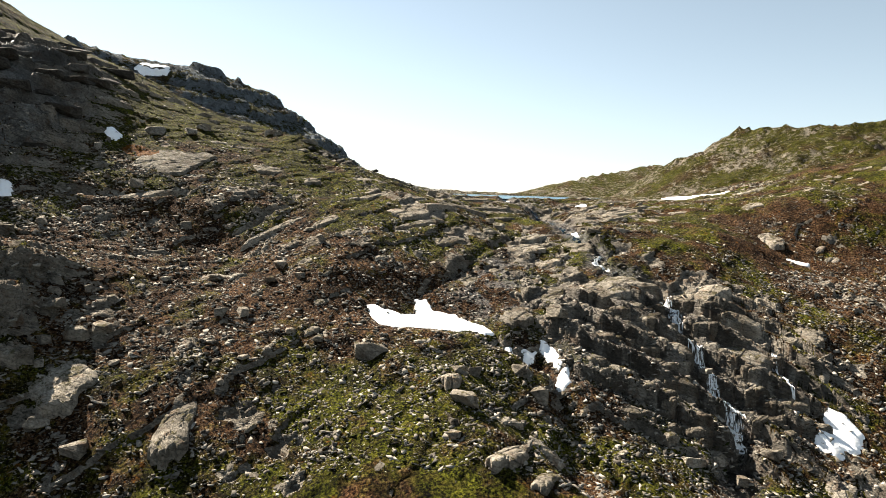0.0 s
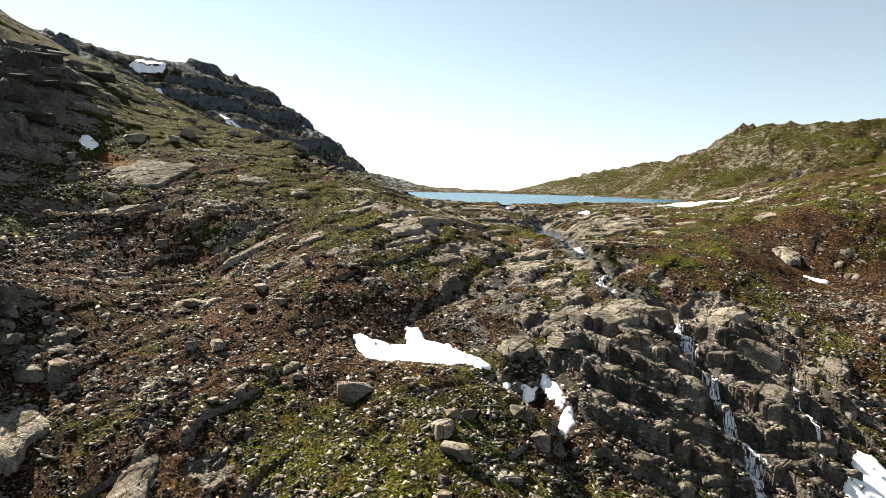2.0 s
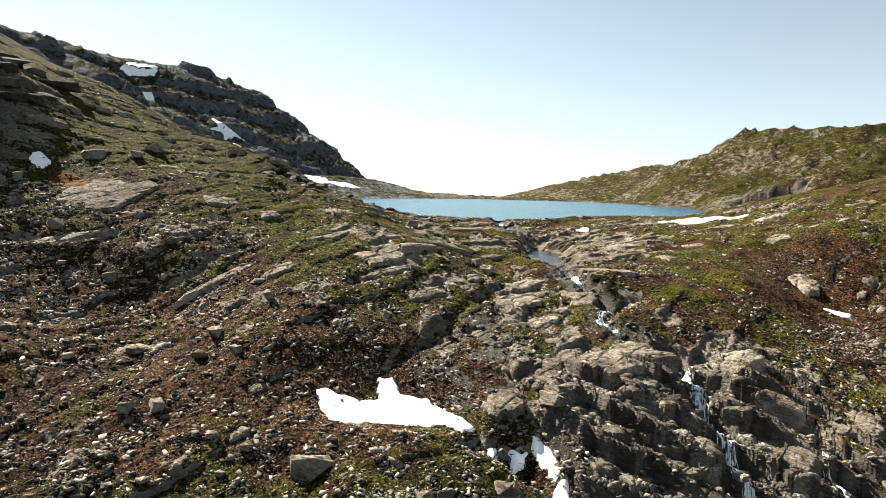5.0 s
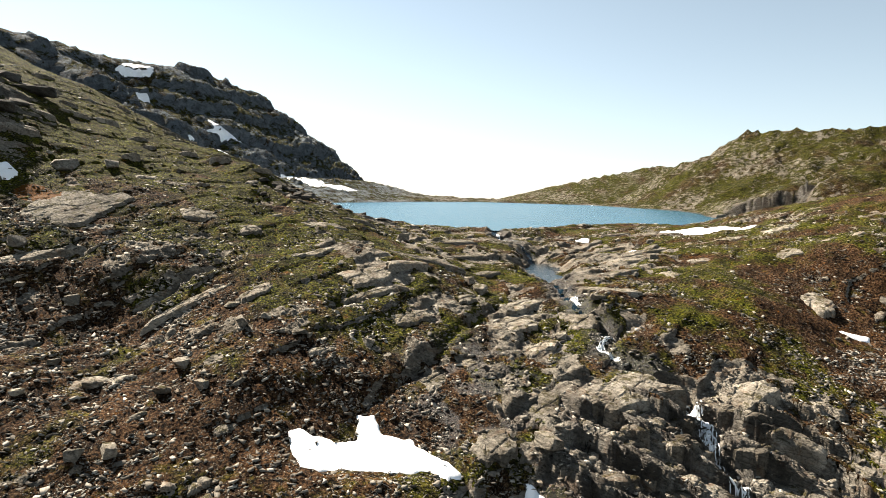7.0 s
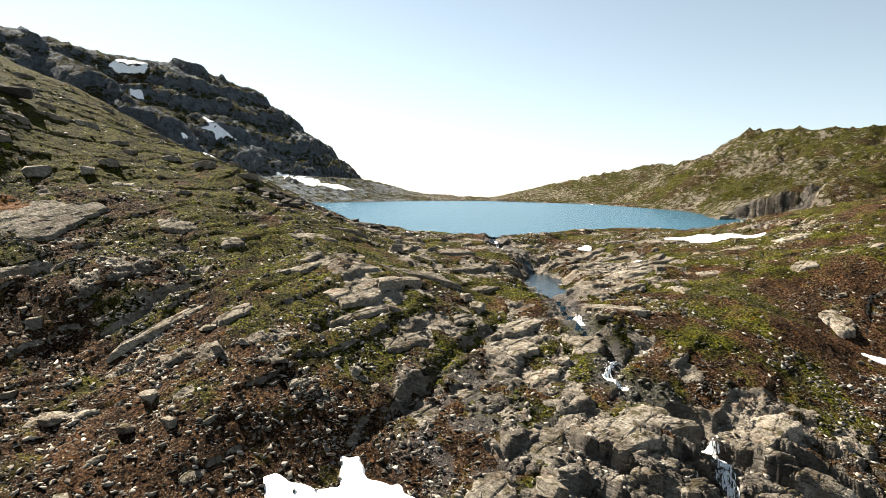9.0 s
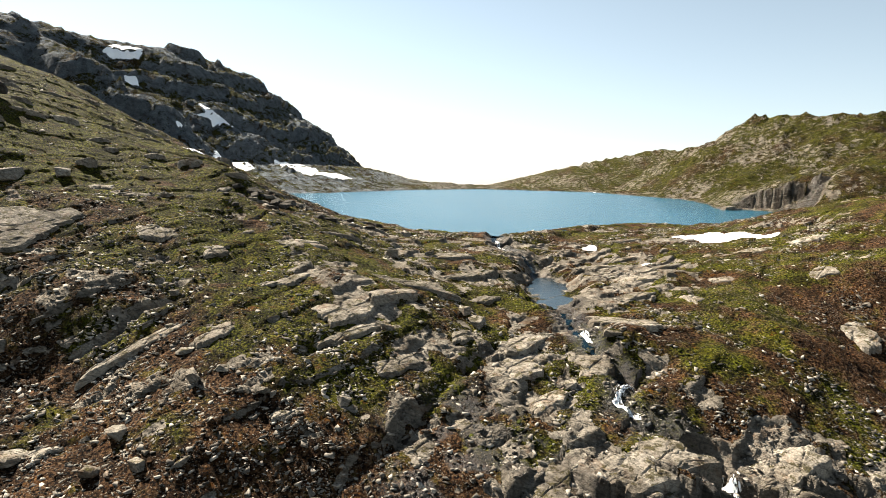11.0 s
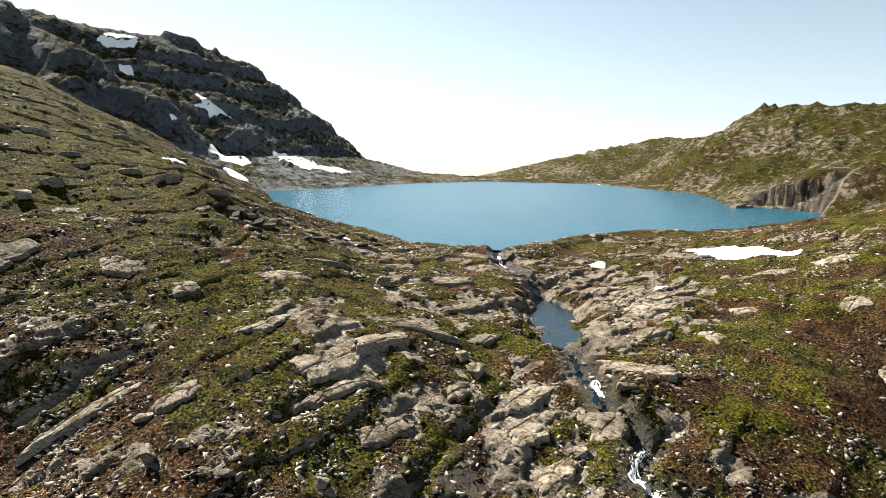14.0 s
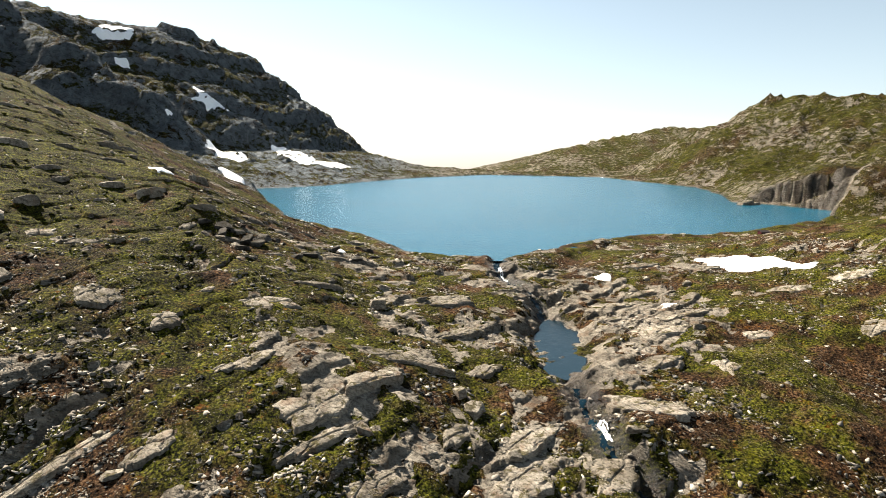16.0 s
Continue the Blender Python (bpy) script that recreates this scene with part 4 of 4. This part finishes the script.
def scatter(name, templates, total, density, sizes, mat, sink, flat, seed, attr=False):
    """Thousands of small pieces in one mesh: stones or tufts, each at its own place and turn."""
    rng = np.random.RandomState(seed)
    x, y = rng.uniform(-150, 122, total * 5), rng.uniform(74, 285, total * 5)
    keep = rng.rand(total * 5) < density(x, y)
    x, y = x[keep][:total], y[keep][:total]
    n = len(x)
    size = sizes[0] * (sizes[1] / sizes[0]) ** (rng.rand(n) ** 2.6)
    z = ground_z(x, y)
    which = rng.randint(0, len(templates), n)
    turn, lean = rng.uniform(0, 6.283, n), rng.uniform(-0.45, 0.45, (n, 2))
    cos, faces, base = [], [], 0
    for k, (tv, tf) in enumerate(templates):
        s = which == k
        m = s.sum()
        c, d = np.cos(turn[s])[:, None], np.sin(turn[s])[:, None]
        vx, vy, vz = tv[None, :, 0], tv[None, :, 1], tv[None, :, 2] * flat
        px, py = (vx * c - vy * d) * size[s][:, None], (vx * d + vy * c) * size[s][:, None]
        pz = vz * size[s][:, None] + lean[s][:, :1] * px + lean[s][:, 1:] * py
        cos.append(np.stack([x[s][:, None] + px, y[s][:, None] + py, (z[s] - sink * size[s])[:, None] + pz + flat * 0.4 * size[s][:, None]], 2).reshape(-1, 3))
        faces.append((tf[None] + (np.arange(m) * len(tv))[:, None, None] + base).reshape(-1, 3))
        base += m * len(tv)
    co, fa = np.concatenate(cos), np.concatenate(faces).astype(np.int32)
    me = bpy.data.meshes.new(name)
    me.vertices.add(len(co))
    me.vertices.foreach_set("co", co.ravel().astype(np.float32))
    me.loops.add(fa.size)
    me.loops.foreach_set("vertex_index", fa.ravel())
    me.polygons.add(len(fa))
    me.polygons.foreach_set("loop_start", np.arange(0, fa.size, 3, dtype=np.int32))
    me.update(calc_edges=True)
    if attr:
        me.polygons.foreach_set("use_smooth", [True] * len(fa))
        mask(me, "green", grid_lookup(LUSHNESS, co[:, 0], co[:, 1]))
    me.materials.append(mat)
    return new(name, me)


def template(seed, count):
    rng = np.random.RandomState(seed)
    p = rng.randn(count, 3)
    p /= np.linalg.norm(p, axis=1)[:, None]
    p = np.sign(p) * np.abs(p) ** 0.45
    bm = bmesh.new()
    for q in p:
        bm.verts.new((q[0], q[1] * 0.7, q[2]))
    bmesh.ops.convex_hull(bm, input=bm.verts)
    bmesh.ops.delete(bm, geom=[v for v in bm.verts if not v.link_faces], context='VERTS')
    bmesh.ops.triangulate(bm, faces=bm.faces)
    bm.verts.index_update()
    out = (np.array([v.co for v in bm.verts]), np.array([[v.index for v in f.verts] for f in bm.faces]))
    bm.free()
    return out


def dry_land(x, y):
    return (grid_lookup(SHORE, x, y) > 1.5) * (np.hypot((x - 33) / 10, (y - 190) / 24) > 1)


def stone_density(x, y):
    d = 0.14 + 0.16 * step(150, 130, y) + 0.12 * step(110, 95, y) + 0.6 * np.clip(fbm(x, y, 15, 4, 171) + 0.1, 0, 1) + 0.12 * oval(x, y, -45, 108, 60, 36) + 0.5 * oval(x, y, 38, 96, 32, 22) + 0.8 * oval(x, y, -88, 138, 24, 34) + 0.3 * oval(x, y, 95, 125, 34, 34) + 0.25 * oval(x, y, -58, 158, 30, 30) + 0.12 * oval(x, y, 0, 110, 40, 30)
    d = d + 0.25 * oval(x, y, 42, 192, 9, 18) - 0.2 * oval(x, y, 72, 166, 26, 30) - 0.3 * oval(x, y, -95, 225, 70, 50) - 0.12 * step(150, 175, y)
    return np.clip(d * (0.35 + 0.9 * step(-0.2, 0.35, fbm(x, y, 4, 3, 181))), 0.02, 1) * dry_land(x, y)


def tuft_density(x, y):
    r, g = ground_cover(x, y)
    return np.clip((1 - r) * (0.25 + 0.9 * np.clip(fbm(x, y, 6, 3, 191) + 0.25, 0, 1)), 0, 1) * dry_land(x, y)


STONES = [template(900 + k, 7 + k % 3) for k in range(10)]
tagged(scatter("scree", STONES, 125000, stone_density, (0.13, 0.8), SCREE, 0.24, 0.3, 3), "loose angular grey stones strewn over the slope", "stones", kind="stuff")
TUFTS = [template(950 + k, 9) for k in range(6)]
tagged(scatter("heather", TUFTS, 12000, tuft_density, (0.2, 0.8), TUFT, 0.14, 0.1, 4, True), "low cushions of moss and brown heather", "plants", kind="stuff")


# ---- snow ----
def snow_patch(outline, pitch, thick, wobble, seed, label, bridge=0.45):
    xs, ys = [p[0] for p in outline], [p[1] for p in outline]
    gx, gy = np.arange(min(xs) - 1, max(xs) + 1, pitch), np.arange(min(ys) - 1, max(ys) + 1, pitch)
    xx, yy = np.meshgrid(gx, gy)
    x, y = xx.ravel(), yy.ravel()
    best, inside = np.full(x.shape, 1e9), np.zeros(x.shape, bool)
    for (ax, ay), (bx, by) in zip(outline, outline[1:] + outline[:1]):
        dx, dy = bx - ax, by - ay
        s = np.clip(((x - ax) * dx + (y - ay) * dy) / (dx * dx + dy * dy), 0, 1)
        best = np.minimum(best, np.hypot(x - ax - s * dx, y - ay - s * dy))
        if ay != by:
            inside ^= ((ay > y) != (by > y)) & (x < dx * (y - ay) / dy + ax)
    d = np.where(inside, best, -best) + wobble * fbm(x, y, wobble * 5, 3, 700 + seed)
    smooth = sum(ground_z(x + a, y + b) for a in (-2 * pitch, 0, 2 * pitch) for b in (-2 * pitch, 0, 2 * pitch)) / 9
    peak = np.maximum.reduce([ground_z(x + a, y + b) for a in (-2 * pitch, -pitch, 0, pitch, 2 * pitch) for b in (-2 * pitch, 0, 2 * pitch)])
    z = (1 - bridge) * smooth + bridge * peak + np.where(d > 0, thick * np.minimum(d / (2 * pitch), 1), 1.5 * d)
    z = z.reshape(xx.shape)
    for k in range(3):
        q = np.pad(z, 1, mode='edge')
        z = (q[:-2, 1:-1] + q[2:, 1:-1] + q[1:-1, :-2] + q[1:-1, 2:] + 2 * z) / 6
    z = z.ravel()
    ok = (d > -2.2 * min(pitch, 0.6)).reshape(xx.shape)
    bm = bmesh.new()
    ny, nx = xx.shape
    vs = {}

    def vert(j, i):
        if (j, i) not in vs:
            q = j * nx + i
            vs[j, i] = bm.verts.new((x[q], y[q], z[q]))
        return vs[j, i]
    for j in range(ny - 1):
        for i in range(nx - 1):
            if ok[j, i] and ok[j + 1, i] and ok[j, i + 1] and ok[j + 1, i + 1]:
                bm.faces.new((vert(j, i), vert(j, i + 1), vert(j + 1, i + 1), vert(j + 1, i)))
    return tagged(new("snow_patch", link_mesh("snow_patch", bm, SNOW, True)), label, "snow", "old snow patches")


NEAR_SNOW = (
    ((-13.4, 114.1), (-12.4, 115.4), (-8.8, 115.4), (-7.6, 114.5), (-4.4, 116.4), (-5.3, 119.8), (-2.8, 120.5), (-1.6, 117.4), (2.7, 117.3), (5.4, 114.6), (7.8, 112.9), (9.6, 110.8), (7.9, 109.5), (5.4, 111), (0.3, 110.1), (-3.8, 109.5), (-7.9, 108.7), (-10.8, 108.7), (-12.3, 111)),
    ((17.9, 111.7), (19.4, 111.8), (21.5, 105.9), (20.5, 104.9), (18.9, 108.3)),
    ((20.1, 103.4), (21.8, 104.2), (22.1, 101.6), (21, 100.6), (20.1, 101.5)),
    ((11.2, 108.5), (12.5, 108.5), (12.3, 107.3), (11.3, 107.6)),
    ((14.8, 108.9), (17.3, 109.7), (16.7, 108), (15.1, 107.4)),
    ((65.4, 103.8), (69.1, 102.9), (69.7, 99.3), (67.1, 96.5), (63.3, 96.1), (61, 97.6), (62.2, 100.2), (64.5, 100.7)),
    ((86, 156.5), (88.9, 156.6), (92.1, 155.8), (90.5, 154), (87.4, 154.1)),
    ((-91, 169.4), (-90.3, 172), (-87.2, 170.4), (-87.1, 167.4), (-89.2, 167.1)),
    ((-93, 131.8), (-91.4, 132.5), (-88.8, 129.7), (-89.8, 127.2)),
    ((81.6, 252.4), (87.1, 255.1), (100.4, 244), (100.2, 234.9), (103.4, 227.8), (99.9, 224.1), (93.8, 230.7), (83.6, 233.6), (82.8, 241.7)),
    ((49, 236.9), (52, 239.4), (54, 236.6), (52.3, 233.4), (49.5, 234.1)),
    ((59.3, 214.3), (61.7, 215.2), (63.1, 211.8), (59.1, 208.4)),
    ((-22.7, 240.7), (-21.6, 243.1), (-17.4, 236.7), (-18.8, 232.5)),
    ((-70.3, 237.6), (-68.9, 242.1), (-64.5, 240.2), (-65.4, 233.2)),
)
for i, ring in enumerate(NEAR_SNOW):
    snow_patch(ring, 0.22, 0.24, 0.6, i, "melting patch of old white snow in a hollow" if i < 5 else "thin patch of old white snow on the slope")
FAR_SNOW = (
    ((-372, 757), (-375, 779), (-367, 793), (-344, 794), (-342, 780), (-358, 769)),
    ((-357, 750), (-341, 741), (-330, 747), (-321, 738), (-337, 738)),
    ((-266, 752), (-257, 749), (-243, 750), (-222, 750), (-234, 739), (-248, 729), (-261, 727), (-252, 735)),
    ((-177, 731), (-162, 744), (-99, 585), (-74, 609), (-77, 578), (-104, 568), (-123, 574)),
    ((-178, 555), (-211, 688), (-134, 529), (-142, 523), (-167, 545)),
    ((-108, 388), (-105, 403), (-95, 395), (-87, 357), (-104, 386)),
    ((-206, 550), (-205, 556), (-202, 557), (-204, 548)),
    ((160, 731), (171, 729), (168, 722), (160, 727)),
)
for i, ring in enumerate(FAR_SNOW):
    snow_patch(ring, 1.0, 0.4, 0.8, 40 + i, "old white snow lying in a gully of the mountain", 0.15)


# ---- brook ----
def ribbon(bm, line, width, lift, seed, wander):
    rng = np.random.RandomState(seed)
    pts = []
    for (ax, ay), (bx, by) in zip(line, line[1:]):
        n = max(2, int(math.hypot(bx - ax, by - ay) / 0.35))
        pts += [(ax + (bx - ax) * k / n, ay + (by - ay) * k / n) for k in range(n)]
    off, phase = rng.uniform(-wander, wander), rng.uniform(0, 50)
    prev = None
    for k, (x, y) in enumerate(pts):
        q = pts[min(k + 1, len(pts) - 1)] if k < len(pts) - 1 else pts[k]
        p = pts[k - 1] if k else pts[0]
        d = Vector((q[0] - p[0], q[1] - p[1])).normalized()
        o = off + wander * float(fbm(np.array([k * 0.22 + phase]), np.array([phase]), 1.0, 3, seed)[0])
        w = width * (0.45 + 0.9 * abs(float(fbm(np.array([k * 0.3 + phase]), np.array([3.3]), 1.0, 2, seed + 3)[0])) + 0.15)
        cx, cy = x - d.y * o, y + d.x * o
        row = []
        for e in (-1, 0, 1):
            vx, vy = cx - d.y * w * e, cy + d.x * w * e
            row.append(bm.verts.new((vx, vy, float(ground_z(vx, vy)[0]) + lift * (1 - 0.8 * abs(e)))))
        if prev:
            bm.faces.new((prev[0], prev[1], row[1], row[0]))
            bm.faces.new((prev[1], prev[2], row[2], row[1]))
        prev = row


def fall(line, strands, width, wander, seed, label, flecks=60):
    root = new("waterfall")
    for k in range(strands):
        bm = bmesh.new()
        cut = random.Random(seed + k)
        a = cut.randrange(0, max(1, len(line) - 2))
        ribbon(bm, line if k < strands // 3 else line[a:a + cut.randrange(3, 6)], width, 0.3, seed + k, wander)
        part("strand", bm, FOAM, root)
    # broken white water: short flecks along the way down
    cut = random.Random(seed + 500)
    bm = bmesh.new()
    for k in range(flecks):
        i = cut.randrange(len(line) - 1)
        f, (ax, ay), (bx, by) = cut.random(), line[i], line[i + 1]
        d = Vector((bx - ax, by - ay)).normalized()
        o, ln, w = cut.gauss(0, 0.5) * wander, cut.uniform(0.1, 0.35), cut.uniform(0.02, 0.09)
        cx, cy = ax + (bx - ax) * f - d.y * o, ay + (by - ay) * f + d.x * o
        spots = []
        for e in (-ln, 0.0, ln):
            for h in (-w, w):
                taper = h * (1 - abs(e) / ln * 0.6)
                spots.append((cx + d.x * e - d.y * taper, cy + d.y * e + d.x * taper))
        zs = ground_z([p[0] for p in spots], [p[1] for p in spots])
        if zs.max() - zs.min() > 2.2:
            continue
        v = [bm.verts.new((p[0], p[1], z + 0.13)) for p, z in zip(spots, zs)]
        bm.faces.new((v[0], v[1], v[3], v[2]))
        bm.faces.new((v[2], v[3], v[5], v[4]))
    tagged(part("foam", bm, FOAM, root), kind="stuff")
    return tagged(root, label, "waterfall", "waterfalls of the brook")


fall(((45, 131.5), (46.2, 128.5), (47, 126), (46.4, 122), (46, 119), (47, 115), (47.5, 112), (47.8, 108.5), (48.4, 105.5), (49.4, 103.2), (49.2, 100), (48.8, 97.5)), 9, 0.055, 0.9, 30, "thin white waterfall running down dark layered rock", 2200)
fall(((37.5, 146.6), (38, 145.6), (36.6, 144), (35.2, 142.4), (34.6, 140.6), (34.4, 139.4), (35.6, 138), (36.8, 136.8)), 4, 0.08, 0.6, 60, "short white cascade between grey rocks", 260)
fall(((33.4, 160), (33.0, 158.4), (33.2, 156.6), (33.6, 154.6)), 4, 0.12, 0.4, 70, "short white cascade between grey rocks")
fall(((25, 229), (24.4, 233), (24.2, 237), (24, 241)), 3, 0.15, 0.4, 75, "short white cascade between grey rocks")
fall(((60.5, 112), (60.8, 109), (61, 106), (61.2, 103)), 3, 0.09, 0.5, 80, "thin trickle of water on dark rock")


def brook(line, width, lift, label):
    bm = bmesh.new()
    ribbon(bm, line, width, lift, 9, 0.6)
    tagged(new("water", link_mesh("water", bm, POOL, True)), label, "brook", kind="structure")


brook(((24, 250), (24, 240), (25, 229), (28, 223), (32, 217), (33, 207)), 0.9, 0.08, "shallow brook running out of the lake")
brook(((32, 170), (32, 166), (33, 158), (34, 150), (38, 146)), 0.6, 0.05, "shallow brook between pale rocks")


# ---- hut ----
def box(bm, x0, x1, y0, y1, z0, z1):
    v = [bm.verts.new((x, y, z)) for z in (z0, z1) for y in (y0, y1) for x in (x0, x1)]
    for f in ((0, 2, 3, 1), (4, 5, 7, 6), (0, 1, 5, 4), (2, 6, 7, 3), (0, 4, 6, 2), (1, 3, 7, 5)):
        bm.faces.new([v[i] for i in f])


def hut(x, y, turn):
    root = tagged(new("hut"), "small dark red wooden hut with a low pitched roof", "hut")
    bm = bmesh.new()
    w, d, h, top = 2.7, 1.9, 2.0, 2.9
    v = [bm.verts.new(p) for p in ((-w, -d, -0.8), (w, -d, -0.8), (w, d, -0.8), (-w, d, -0.8), (-w, -d, h), (w, -d, h), (w, d, h), (-w, d, h), (-w, 0, top), (w, 0, top))]
    for f in ((0, 1, 5, 4), (2, 3, 7, 6), (1, 2, 6, 9, 5), (3, 0, 4, 8, 7), (3, 2, 1, 0)):
        bm.faces.new([v[i] for i in f])
    part("wall", bm, RED_BOARD, root)
    for sgn in (-1, 1):
        bm = bmesh.new()
        a = [bm.verts.new(p) for p in ((-w - 0.3, sgn * (d + 0.35), h - 0.1), (w + 0.3, sgn * (d + 0.35), h - 0.1), (w + 0.3, 0, top + 0.08), (-w - 0.3, 0, top + 0.08))]
        g = bmesh.ops.extrude_face_region(bm, geom=[bm.faces.new(a)])
        for q in g["geom"]:
            if isinstance(q, bmesh.types.BMVert):
                q.co.z += 0.12
        part("roof", bm, DARK_ROOF, root)
    bm = bmesh.new()
    box(bm, -1.9, -1.05, -d - 0.05, -d + 0.02, -0.1, 1.75)
    part("door", bm, DARK_ROOF, root, "dark wooden door")
    for wx in (0.1, 1.4):
        bm = bmesh.new()
        box(bm, wx, wx + 0.7, -d - 0.05, -d + 0.02, 0.75, 1.45)
        fr = part("window", bm, WHITE_TRIM, root, "small white window")
        bm = bmesh.new()
        box(bm, wx + 0.07, wx + 0.63, -d - 0.07, -d - 0.05, 0.82, 1.38)
        part("pane", bm, POOL, fr)
    root.matrix_world = pose(x, y, float(ground_z(x, y)[0]) + 0.35, 0, 0, turn) @ Matrix.Scale(0.6, 4)


hut(124.5, 299, 8)
